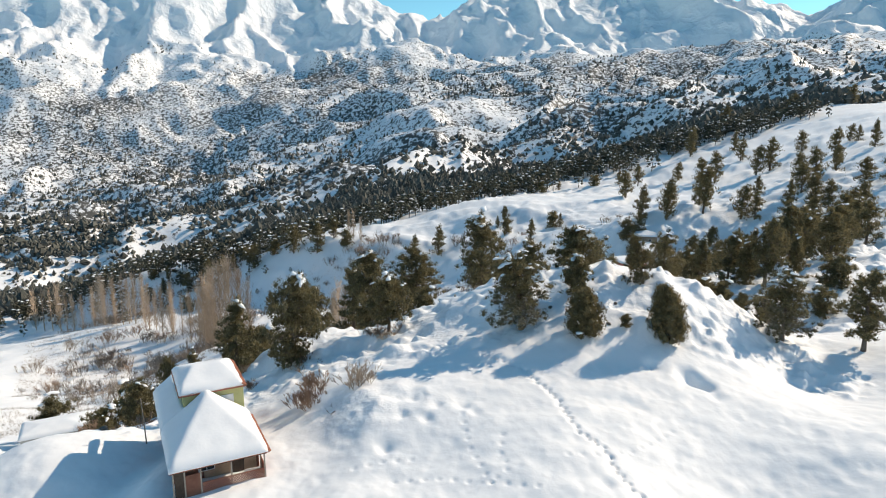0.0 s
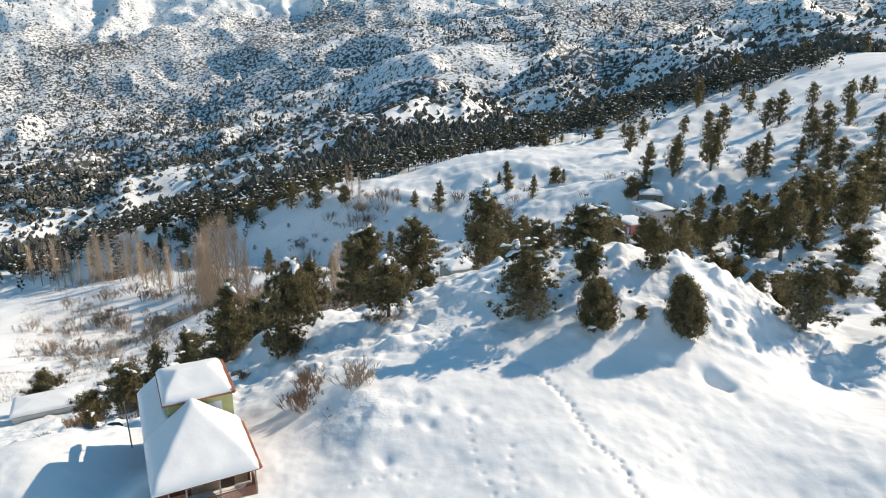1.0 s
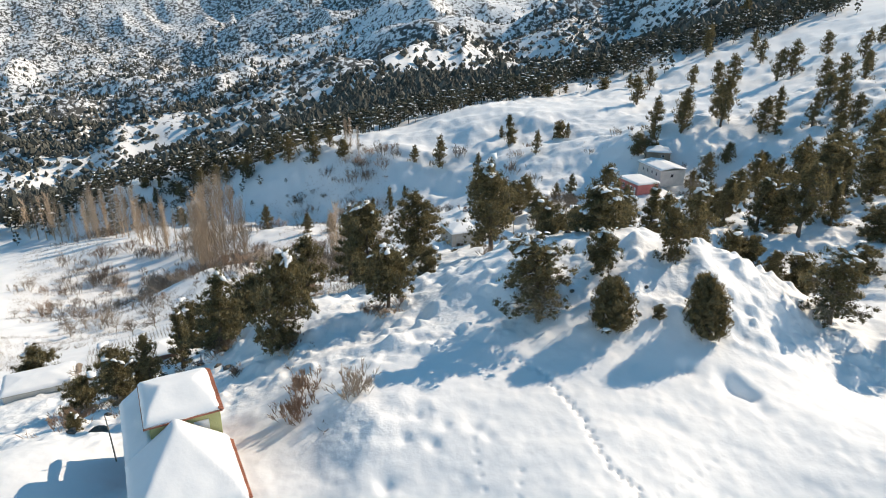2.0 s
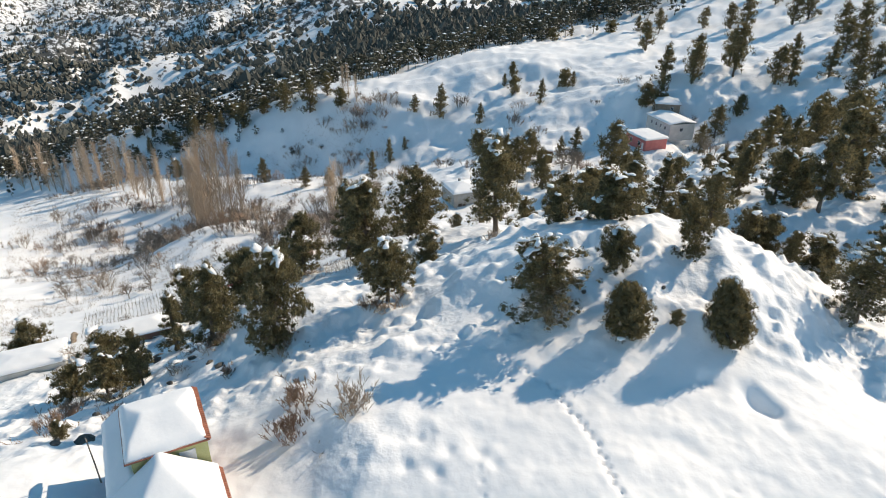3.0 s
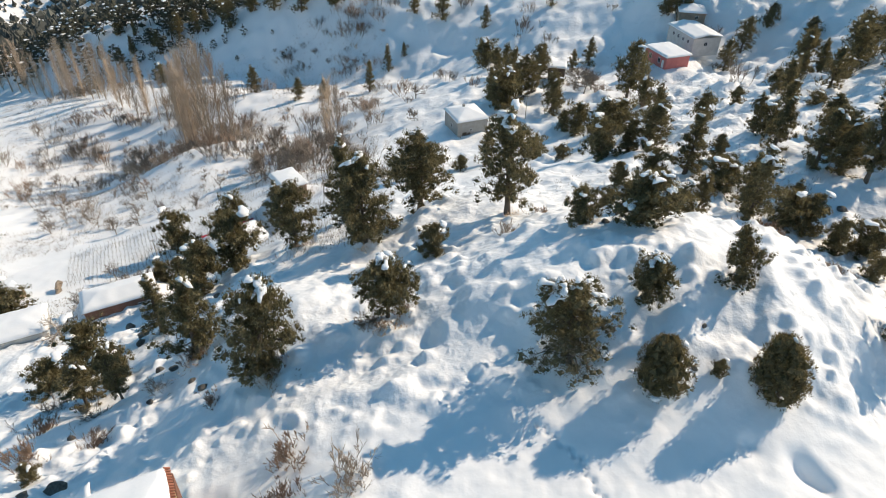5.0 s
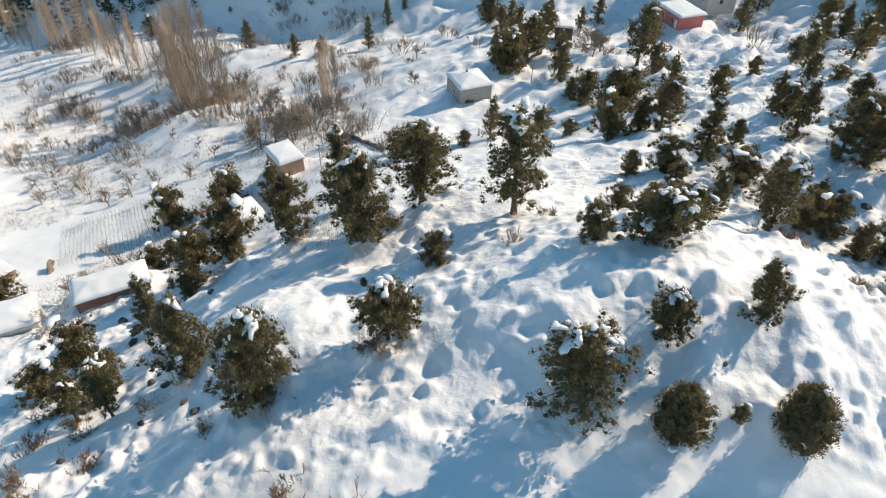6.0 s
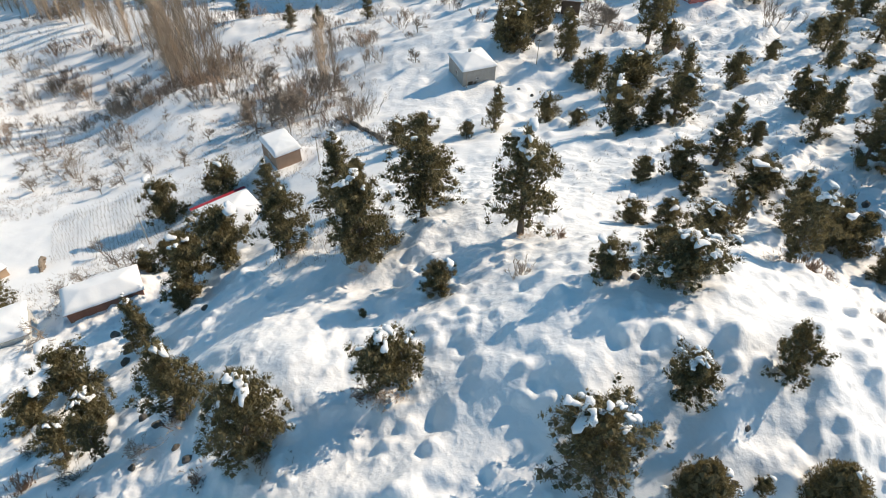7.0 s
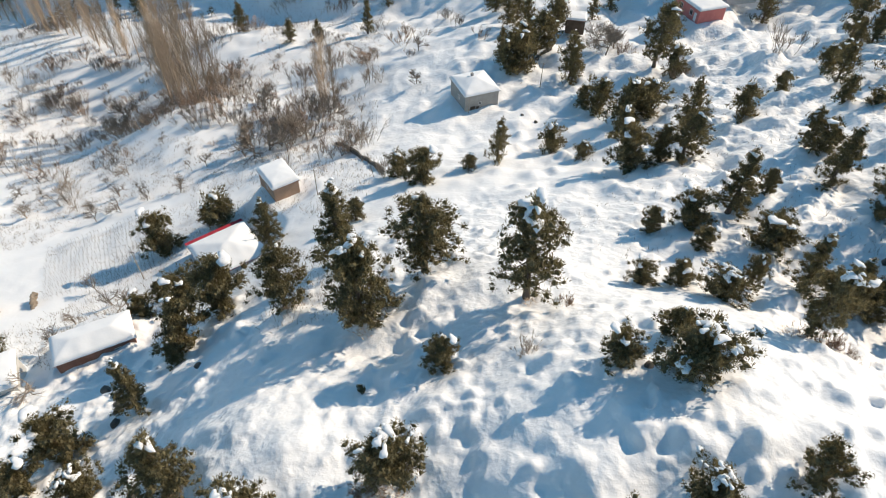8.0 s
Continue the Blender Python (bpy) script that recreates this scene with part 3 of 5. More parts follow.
def bush_conifer(seed, tall, wide, snow):
    """A dense juniper: tufts all over an egg that reaches the ground."""
    rng = random.Random(seed)
    wv, wf, cv, cf, dv, df, sv, sf = [], [], [], [], [], [], [], []
    tube([(0, 0, -0.4), (0.05, 0, tall * 0.4), (0, 0.05, tall * 0.8)], [0.16, 0.11, 0.04], 7, wv, wf)
    tops = []
    for k in range(150):
        t = (k + 0.5) / 150
        ring = (math.sin(math.pi * (0.12 + 0.84 * t)) ** 0.62) * (1.08 - 0.36 * t)
        g = k * 2.39996 + rng.uniform(-0.3, 0.3)
        rr = wide * 0.5 * ring * rng.choice((0.7, 0.85, 0.95, 1.0, 1.1))
        c = Vector((math.cos(g) * rr, math.sin(g) * rr, 0.12 + tall * 0.96 * t))
        r = rng.uniform(0.26, 0.42)
        # a dark lump set behind the tuft as the shade inside the juniper
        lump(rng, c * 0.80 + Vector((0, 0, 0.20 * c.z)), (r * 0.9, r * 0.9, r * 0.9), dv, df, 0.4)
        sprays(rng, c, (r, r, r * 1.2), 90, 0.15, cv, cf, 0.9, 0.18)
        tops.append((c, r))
    # one large dark core that stops light passing through the middle
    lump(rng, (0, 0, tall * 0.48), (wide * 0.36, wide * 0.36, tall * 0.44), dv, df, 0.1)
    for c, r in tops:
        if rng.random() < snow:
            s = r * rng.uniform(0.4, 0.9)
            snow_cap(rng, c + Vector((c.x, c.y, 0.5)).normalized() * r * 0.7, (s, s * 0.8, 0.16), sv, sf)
    return {"trunk": mesh_of("trunk", wv, wf, BARK, True), "crown": mesh_of("crown", cv, cf, JUNIPER), "inner_foliage": mesh_of("inner_foliage", dv, df, CROWN_SHADE),
            "snow_load": mesh_of("snow_load", sv, sf, SNOW, True) if sv else None}


def kinds(fine):
    """The tree kinds, made once and then shared: meshes and their own height."""
    return {
        "bare_pine": (conifer(1, "broad", 8, 2.6, 0.18, 0.012, fine=fine), 8), "pine": (conifer(2, "broad", 8, 2.6, 0.06, 0.02, fine=fine), 8),
        "pine_b": (conifer(3, "spire", 8, 2.6, 0.04, 0.015, fine=fine), 8), "laden": (conifer(4, "broad", 8, 3.2, 0.12, 0.07, dense=1.3, fine=fine, dry=0.42), 8),
        "slim": (conifer(5, "spire", 9, 1.9, 0.04, 0.01, fine=fine), 9), "tufted": (conifer(6, "broad", 8, 2.4, 0.20, 0.05, bend=0.9, fine=fine), 8),
        "low": (conifer(7, "round", 4, 2.0, 0.03, 0.02, dense=0.9, fine=fine), 4), "lowsnow": (conifer(8, "round", 4, 2.3, 0.03, 0.09, dense=0.9, fine=fine), 4),
        "twin": (conifer(12, "broad", 8, 3.3, 0.05, 0.02, dense=1.5, fine=fine), 8), "low_b": (conifer(13, "broad", 5, 2.0, 0.04, 0.015, dense=0.9, fine=fine), 5),
        "egg": (bush_conifer(9, 5.0, 3.3, 0.015), 5), "egg_b": (bush_conifer(10, 4.6, 3.7, 0.06), 4.6),
        "mop": (conifer(14, "round", 6, 2.2, 0.20, 0.05, dense=1.15, fine=fine), 6),
        "open": (conifer(11, "round", 6, 2.2, 0.05, 0.0, JUNIPER, dense=0.75, fine=fine, dry=0.2), 6)}


NEAR_KINDS, FAR_KINDS = kinds(1.0), kinds(0.22)
TREE_WORDS = {
    "bare_pine": "dark green pine with a bare grey trunk standing in snow", "pine": "dark olive pine with a few snow patches on its boughs", "pine_b": "dark pointed pine standing in deep snow",
    "laden": "broad pine with thick snow lying on its boughs", "slim": "slender dark pine on a snowy slope", "tufted": "crooked pine with a thick trunk and snow tufts",
    "low": "low bushy olive green pine in the snow", "lowsnow": "low spreading pine weighed down by snow", "egg": "dense egg-shaped juniper reaching down to the snow",
    "twin": "very broad dense pine with several stems on the slope", "low_b": "young bushy pine standing in the snow",
    "mop": "round-headed pine with snow in its crown above brown grass",
    "egg_b": "dense round juniper dusted with snow", "open": "thin open young pine on the bright knoll"}


def plant(kind, x, y, tall, wide=1.0, lean=0.0, group=""):
    meshes, own = (NEAR_KINDS if y < 132 else FAR_KINDS)[kind]
    k = tall / own
    wide = wide if kind.startswith("egg") else wide * 0.84
    turn = (x * 37.7 + y * 91.3) % 360
    m = pose(x, y, ground_at(x, y) - 0.1, 0, lean, 0) @ pose(0, 0, 0, 0, 0, turn) @ Matrix.Diagonal((k * wide, k * wide, k, 1))
    ob = thing("juniper" if kind.startswith("egg") else "pine_tree", m, TREE_WORDS[kind], "tree", group)
    for name, me in meshes.items():
        if me:
            o = part(name, me, None, ob)
            if name == "snow_load":
                tagged(o, "snow lying on the boughs", kind="stuff")
    return ob


# trees of the knoll, by kind, east, north, height, breadth
KNOLL = (
    ("laden", 8.2, 62.9, 8.3, 1.05, -8), ("egg_b", 14.2, 60.8, 4.7, 0.98, -6), ("egg", 22.5, 60.9, 5.6, 0.94, -12), ("low", 18.2, 61.7, 1.3, 0.9), ("lowsnow", 14.0, 67.3, 4.2, 0.72),
    ("open", 21.6, 68.7, 5.8, 0.76, -14), ("mop", -6.3, 70.7, 7.2, 0.82), ("twin", -16.6, 65.8, 11.2, 0.68, 8), ("pine_b", -24.8, 71.4, 10.4, 0.88, 4), ("tufted", 5.0, 90.5, 13.4, 0.85),
    ("bare_pine", -5.3, 98.0, 12.0, 1.0), ("twin", -11.4, 90.2, 12.4, 0.8), ("slim", -16.6, 104.5, 13.6, 1.0), ("bare_pine", -21.4, 95.6, 10.4, 0.9, 4), ("low", -3.0, 82.0, 3.6, 0.85),
    ("low_b", -9.7, 80.0, 1.3, 0.8), ("low", 10.6, 78.2, 3.9, 0.8), ("lowsnow", 15.8, 77.4, 5.4, 0.92), ("low_b", 15.6, 81.5, 3.6, 1.0), ("low", 17.2, 94.6, 3.0, 1.0),
    ("low_b", 20.8, 94.1, 3.4, 1.2), ("lowsnow", 23.6, 91.2, 3.8, 1.0), ("pine", 27.4, 93.5, 6.0, 0.7))
for row in KNOLL:
    plant(*row, group="trees of the knoll")

EAST = (
    ("tufted", 28.9, 85.2, 9.4, 0.78), ("slim", 33.0, 93.8, 8.2, 1.0), ("pine_b", 38.2, 93.9, 5.6, 1.0), ("laden", 36.8, 68.2, 8.0, 0.95), ("bare_pine", 44.9, 67.2, 9.2, 0.9),
    ("low", 32.6, 101.2, 4.8, 1.1), ("slim", 31.1, 109.3, 10.0, 1.1), ("low", 25.5, 101.6, 3.0, 0.9), ("low_b", 21.2, 106.3, 4.0, 0.9), ("low", 25.8, 107.0, 5.0, 0.9),
    ("low", 23.4, 127.6, 7.0, 0.9), ("pine", 31.2, 128.1, 9.6, 1.05), ("low_b", 28.0, 129.0, 6.0, 0.8), ("low", 14.3, 143.7, 5.6, 0.8), ("pine_b", 4.6, 139.0, 9.0, 0.75),
    ("low", 18.5, 136.8, 2.8, 1.2), ("low_b", -0.3, 135.6, 3.6, 0.9), ("low", -8.2, 131.4, 6.4, 0.9), ("low", -12.5, 136.1, 5.2, 0.8), ("low_b", -17.0, 119.0, 4.6, 0.8))
for row in EAST:
    plant(*row, group="pines below the knoll")

SHED_SIDE = (
    ("pine_b", -30.9, 119.4, 10.2, 0.8), ("low", -32.4, 102.0, 9.4, 0.75), ("low", -41.1, 108.2, 6.0, 0.9), ("low_b", -46.9, 111.8, 4.8, 0.8), ("low", -46.0, 105.1, 4.2, 0.9),
    ("low_b", -35.3, 96.0, 8.6, 0.8), ("low_b", -35.0, 92.5, 3.6, 0.9), ("slim", -36.2, 85.2, 9.6, 0.9), ("low", -42.2, 80.2, 7.0, 0.8), ("lowsnow", -35.2, 73.6, 5.4, 0.7),
    ("low", -44.6, 133.4, 7.2, 0.8), ("low_b", -47.7, 134.1, 5.0, 0.8), ("low", -54.7, 128.8, 9.0, 0.75), ("low", -66.2, 97.6, 7.0, 0.9), ("pine", -36.0, 69.6, 6.8, 0.9),
    ("bare_pine", -31.2, 68.2, 7.0, 0.6), ("low_b", -33.0, 58.0, 2.2, 1.0), ("low", -44.6, 75.8, 5.0, 0.9))
for row in SHED_SIDE:
    plant(*row, group="pines above the sheds")

HAMLET = (
    ("pine_b", 21.5, 174.0, 10.4, 0.7), ("low", 24.9, 160.6, 7.4, 0.8), ("low_b", 22.3, 162.9, 5.0, 0.9), ("pine_b", 6.8, 187.4, 9.0, 0.75), ("pine", 17.6, 190.6, 9.6, 0.8),
    ("low", 12.1, 192.5, 7.0, 1.0), ("bare_pine", 38.8, 176.0, 15.0, 0.85), ("low", 41.8, 171.5, 7.0, 0.7), ("low_b", 33.0, 158.5, 4.6, 0.8), ("low", 44.6, 142.1, 6.0, 0.75),
    ("low", 53.3, 150.0, 3.8, 0.8), ("pine_b", 34.9, 139.0, 11.0, 0.8), ("low_b", 26.3, 143.2, 6.6, 0.9), ("pine_b", 14.0, 208.8, 10.5, 0.8), ("pine", 9.2, 211.3, 9.4, 0.8),
    ("slim", 22.8, 215.5, 9.4, 1.0), ("pine_b", 31.9, 215.2, 7.4, 0.8), ("pine_b", 38.2, 224.0, 9.0, 0.9), ("pine_b", 46.7, 195.0, 9.0, 0.7), ("low", 62.3, 235.2, 7.8, 0.8))
for row in HAMLET:
    plant(*row, group="pines about the hamlet")

EAST_SLOPE = (
    ("low", 63.8, 157.7, 4.4, 0.9), ("low_b", 68.4, 162.6, 5.0, 0.9), ("pine", 73.9, 169.2, 6.4, 0.8), ("pine_b", 79.7, 173.2, 9.5, 0.8), ("pine", 46.0, 124.5, 7.2, 0.7),
    ("low", 47.2, 122.8, 5.2, 0.8), ("pine_b", 44.6, 114.1, 9.4, 0.8), ("pine", 46.3, 105.8, 9.6, 0.9), ("low", 61.2, 136.9, 3.0, 1.2), ("low_b", 36.0, 112.1, 4.0, 0.8),
    ("low", 36.9, 92.1, 5.2, 0.7), ("low", 39.4, 92.1, 5.0, 0.8), ("low_b", 40.8, 88.0, 4.4, 0.9), ("low", 44.5, 88.3, 4.6, 0.9), ("low", 42.1, 82.4, 3.0, 0.8),
    ("pine_b", 47.9, 103.0, 8.4, 0.9), ("bare_pine", 49.7, 100.4, 11.4, 0.8), ("pine", 59.9, 114.0, 11.2, 0.9), ("pine", 77.3, 176.7, 12.0, 0.75), ("pine_b", 98.0, 193.5, 11.0, 0.9))
for row in EAST_SLOPE:
    plant(*row, group="pines of the east slope")

UPPER_EAST = (
    ("pine_b", 71.6, 204.7, 10.0, 0.9), ("pine", 79.1, 214.3, 11.0, 0.9), ("low_b", 85.6, 181.5, 4.6, 0.8), ("pine", 93.8, 251.6, 14.5, 0.8), ("pine", 82.3, 252.7, 13.0, 0.8),
    ("pine_b", 66.0, 232.8, 13.0, 0.7), ("pine", 102.2, 232.8, 13.0, 0.9), ("pine_b", 104.9, 227.8, 10.0, 0.9), ("pine", 123.8, 226.2, 12.0, 0.9), ("pine", 121.9, 213.9, 11.0, 0.9),
    ("pine", 135.0, 248.6, 15.0, 0.8), ("pine_b", 114.4, 224.1, 12.0, 0.8), ("pine", 151.0, 320.0, 17.0, 0.8), ("pine", 144.0, 318.0, 15.0, 0.8), ("pine", 159.9, 277.7, 8.5, 0.8),
    ("pine", 130.3, 333.1, 15.0, 0.9), ("pine", 90.0, 177.4, 14.0, 0.9), ("pine_b", 86.3, 156.5, 10.0, 0.9), ("pine", 104.3, 174.1, 13.0, 0.9), ("pine", 85.7, 134.4, 10.0, 1.0))
for row in UPPER_EAST:
    plant(*row, group="pines of the upper east slope")

RIDGE = (
    ("pine", 139.1, 224.3, 10.0, 1.0), ("pine_b", 193.0, 322.0, 8.5, 0.8), ("pine_b", 178.6, 286.0, 12.5, 0.7), ("pine", 146.6, 420.0, 20.0, 0.6), ("pine", 157.0, 368.5, 13.0, 0.8),
    ("pine_b", -76.4, 249.3, 11.0, 0.85), ("pine_b", -56.7, 234.9, 8.6, 0.9), ("pine_b", -47.7, 234.8, 8.2, 0.8), ("slim", -32.4, 238.4, 12.0, 0.8), ("slim", -28.2, 258.0, 11.0, 0.8),
    ("slim", -22.8, 263.9, 6.0, 0.9), ("pine_b", 6.8, 263.9, 8.6, 0.8), ("pine_b", -19.9, 279.4, 7.6, 1.1), ("pine_b", -8.9, 274.8, 14.0, 0.85), ("pine_b", 29.8, 262.4, 9.8, 0.75),
    ("low", 41.1, 280.9, 7.2, 0.8), ("pine_b", 44.2, 279.3, 6.8, 0.7), ("low", 21.1, 281.9, 7.0, 0.7), ("pine_b", 17.4, 289.8, 5.8, 0.8), ("low_b", 20.9, 294.1, 7.0, 0.7), ("low_b", 48.0, 381.8, 7.5, 1.0),
    ("low", 80.0, 386.7, 7.0, 1.0))
for row in RIDGE:
    plant(*row, group="pines of the far ridge")


BANK_PINES = (
    ("slim", -173.0, 320.8, 6.9, 1.0), ("pine_b", -158.0, 311.2, 8.0, 0.9), ("slim", -153.0, 314.1, 9.5, 0.9), ("pine_b", -137.1, 307.2, 12.0, 0.8), ("slim", -155.8, 325.8, 7.8, 0.9),
    ("pine_b", -128.7, 312.5, 13.0, 0.9), ("pine", -119.4, 310.8, 11.0, 0.9), ("slim", -113.3, 308.3, 10.5, 1.0), ("pine", -100.6, 301.3, 12.4, 1.0), ("pine_b", -67.3, 294.2, 16.5, 0.8),
    ("pine", -80.0, 299.6, 15.0, 0.8), ("low", -52.9, 291.0, 8.0, 0.8), ("low_b", -123.2, 276.1, 9.0, 0.8), ("pine", -60.8, 301.3, 10.9, 0.9), ("low", -145.0, 318.0, 6.0, 0.8),
    ("low_b", -91.0, 304.0, 8.0, 0.9), ("low", -166.0, 330.0, 6.0, 0.9), ("low", -111.0, 318.0, 7.0, 0.9), ("pine", 8.0, 181.6, 11.0, 0.9), ("low", 10.6, 183.0, 9.0, 0.9), ("pine", 15.0, 190.1, 11.6, 0.9),
    ("pine_b", 12.4, 222.0, 10.6, 0.9), ("low", 6.7, 230.0, 9.0, 0.9), ("pine", 20.8, 202.3, 11.5, 0.9), ("pine", 21.4, 176.9, 10.6, 0.9), ("low_b", 28.4, 152.2, 8.4, 1.1), ("low", 32.0, 154.0, 7.0, 1.1),
    ("pine_b", 70.3, 246.0, 13.5, 0.9), ("pine", 80.8, 315.0, 14.0, 0.9), ("pine", 77.6, 239.2, 14.0, 0.8), ("bare_pine", 91.3, 239.9, 18.0, 0.7))
for row in BANK_PINES:
    plant(*row, group="pines of the shaded bank")


HEIGHTS_EAST = (
    ("pine", 255, 517, 15, 1.0), ("pine", 300, 517, 16, 1.0), ("bare_pine", 214, 540, 16, 0.9), ("pine_b", 93, 381, 9, 0.9), ("bare_pine", 101, 369, 13, 0.8), ("pine", 120, 360, 11, 0.9),
    ("pine", 127, 343, 13, 0.9), ("pine_b", 168, 405, 13, 0.8), ("pine", 193, 329, 9, 0.9), ("pine", 178, 345, 12, 0.9), ("pine_b", 60, 396, 6, 1.0), ("pine", 112, 205, 11, 0.9), ("low_b", 96, 212, 6, 0.9),
    ("pine", 108, 158, 11, 0.9), ("low", 70, 128, 5, 0.9), ("pine_b", 76, 140, 9, 0.8), ("pine", 66, 121, 10, 0.9), ("low_b", 56, 122, 5, 0.9), ("low", 90, 200, 6, 0.8), ("pine", 118, 190, 12, 0.9),
    ("pine", 100, 140, 11, 1.0), ("low", 52, 111, 5, 1.0), ("pine_b", 150, 262, 11, 0.8), ("pine", 142, 215, 12, 0.9), ("pine", 160, 240, 12, 0.9))
for row in HEIGHTS_EAST:
    plant(*row, group="pines of the eastern heights")


MIDDLE_EAST = (
    ("pine", 62, 150, 8, 0.9), ("low_b", 58, 140, 5, 0.9), ("pine_b", 70, 150, 9, 0.9), ("pine", 84, 168, 11, 0.9), ("low", 78, 160, 5, 0.9), ("pine", 92, 165, 12, 0.9), ("pine_b", 98, 182, 11, 0.8),
    ("pine", 110, 182, 12, 0.9), ("low_b", 104, 195, 6, 0.9), ("pine", 66, 112, 10, 0.9), ("pine_b", 56, 104, 8, 0.9), ("pine", 74, 124, 11, 0.9), ("low", 58, 96, 5, 1.0), ("pine", 92, 150, 11, 0.9),
    ("bare_pine", 80, 148, 11, 0.9), ("pine", 126, 240, 12, 0.9), ("pine_b", 114, 248, 11, 0.9), ("pine", 140, 270, 13, 0.8), ("low_b", 88, 222, 7, 0.9), ("pine", 170, 300, 13, 0.8), ("low", 52, 88, 4, 1.0))
for row in MIDDLE_EAST:
    plant(*row, group="pines of the middle slope")


# ---- woods too many to count ----
def lean_of(rng):
    return rng.uniform(-.05, .05)


def small_tree(rng, x, y, z, tall, verts, faces, sv, sf, tufts=12):
    wide = tall * rng.uniform(0.22, 0.36)
    bare_part = rng.uniform(0.10, 0.30)
    tube([(x, y, z), (x + lean_of(rng) * tall, y, z + tall * 0.7)], [0.018 * tall + 0.04, 0.05], 3, verts, faces)
    lean = rng.uniform(-.08, .08) * tall
    for k in range(tufts):
        t = (k + 0.6) / tufts
        rr = wide * math.sin(math.pi * (0.22 + 0.74 * t)) * rng.uniform(0.45, 1.0)
        g = k * 2.4 + rng.uniform(0, 1.2)
        s = wide * rng.uniform(0.22, 0.42)
        c = (x + math.cos(g) * rr + lean * t, y + math.sin(g) * rr, z + tall * (bare_part + (0.92 - bare_part) * t) + rng.uniform(-.05, .05) * tall)
        lump(rng, c, (s, s * rng.uniform(0.7, 1.1), tall * rng.uniform(0.035, 0.075)), verts, faces, 0.6)
        sprays(rng, c, (s, s, s * 0.6), 5, s * 0.9, verts, faces, 0.5)
        if rng.random() < 0.20:
            lump(rng, (c[0], c[1], c[2] + tall * 0.05), (s * 0.9, s * 0.8, tall * 0.03), sv, sf, 0.5)


def belt_woods():
    """The dark belt of pines along the brink of the ridge, thinning out behind it."""
    rng = random.Random(70)
    spots = []
    for _ in range(900):
        x = rng.uniform(-440, 250)
        y = 366 + 0.16 * x + rng.gauss(0, 13) + abs(rng.gauss(0, 8 + 20 * min(1, max(0, (x + 120) / 150)))) + 20 * math.sin(x / 60) + max(0, x) * 0.30
        if x > -150 or rng.random() < 0.5:
            spots.append((x, y))
    for _ in range(120):
        x = rng.uniform(-170, -70)
        spots.append((x, 312 + 0.2 * (x + 110) + rng.gauss(0, 14)))
    verts, faces, sv, sf = [], [], [], []
    z = height(np.array([s[0] for s in spots]), np.array([s[1] for s in spots]))
    for k, ((x, y), h) in enumerate(zip(spots, z)):
        small_tree(rng, x, y, float(h) - 0.3, rng.uniform(8, 14.5) if k < len(spots) - 120 else rng.uniform(2.5, 7), verts, faces, sv, sf, 17)
    ob = tagged(new("woods", mesh_of("woods", verts, faces, FAR_GREEN)), "dark belt of pine wood along a snowy ridge", "woods", kind="stuff")
    o = part("snow_load", mesh_of("snow_load", sv, sf, SNOW), None, ob)
    tagged(o, "snow lying on the tree tops", kind="stuff")
    return ob


def valley_woods():
    rng = random.Random(71)
    n = 90000
    d = np.array([430 * (3500 / 430) ** (rng.random() ** 1.1) for _ in range(n)])
    a = np.array([rng.uniform(-0.66, 0.66) for _ in range(n)])
    x, y = d * np.sin(a), d * np.cos(a)
    dens = 0.50 + 0.24 * step(-0.08, -0.3, a) * step(700, 950, d) * (1 - step(1400, 2100, d)) + 0.55 * fbm(x, y, 260, 4, 90) - 0.25 * step(1700, 3300, d) - 0.25 * step(0.05, 0.3, a) * step(700, 1300, d) + (0.36 * step(-0.30, -0.05, a) - 0.12) * (1 - step(560, 900, d))
    pick = np.array([rng.random() for _ in range(n)]) < dens * 0.62
    pick = pick & (y > 400 + 0.16 * x + 0.3 * np.maximum(x, 0) + 20 * np.sin(x / 60))
    x, y, d = x[pick], y[pick], d[pick]
    z = height(x, y)
    keep = z < 300 + 60 * fbm(x, y, 150, 2, 95)
    verts, faces = [], []
    for px, py, pz, pd in zip(x[keep], y[keep], z[keep], d[keep]):
        tall = rng.choice((2.5, 3.5, 5.0, 6.5, 8.0)) * rng.uniform(0.8, 1.25)
        w = tall * rng.uniform(0.32, 0.60)
        if pd > 1100:  # a plain pointed crown is all that shows so far off
            k, g = len(verts), rng.uniform(0, 1.57)
            for q in range(4):
                rr = w * rng.uniform(0.7, 1.25)
                verts.append((px + rr * math.cos(g + q * 1.571), py + rr * math.sin(g + q * 1.571), pz + tall * rng.uniform(-0.1, 0.2)))
            verts.append((px + w * rng.uniform(-.3, .3), py, pz + tall))
            faces.extend([(k + q, k + (q + 1) % 4, k + 4) for q in range(4)])
            continue
        lump(rng, (px, py, pz + tall * 0.42), (w, w, tall * 0.52), verts, faces, 0.45)
        if pd < 800:
            sprays(rng, (px, py, pz + tall * 0.5), (w, w, tall * 0.4), 7, tall * 0.3, verts, faces, 0.6)
        if pd < 1100:
            lump(rng, (px + w * rng.uniform(-.7, .7), py + w * rng.uniform(-.5, .5), pz + tall * 0.30), (w * 1.1, w * 0.9, tall * 0.30), verts, faces, 0.5)
    return tagged(new("far_woods", mesh_of("far_woods", verts, faces, HAZY_GREEN)), "scattered dark conifers on distant snowy slopes", "woods", kind="stuff")


belt_woods()
valley_woods()

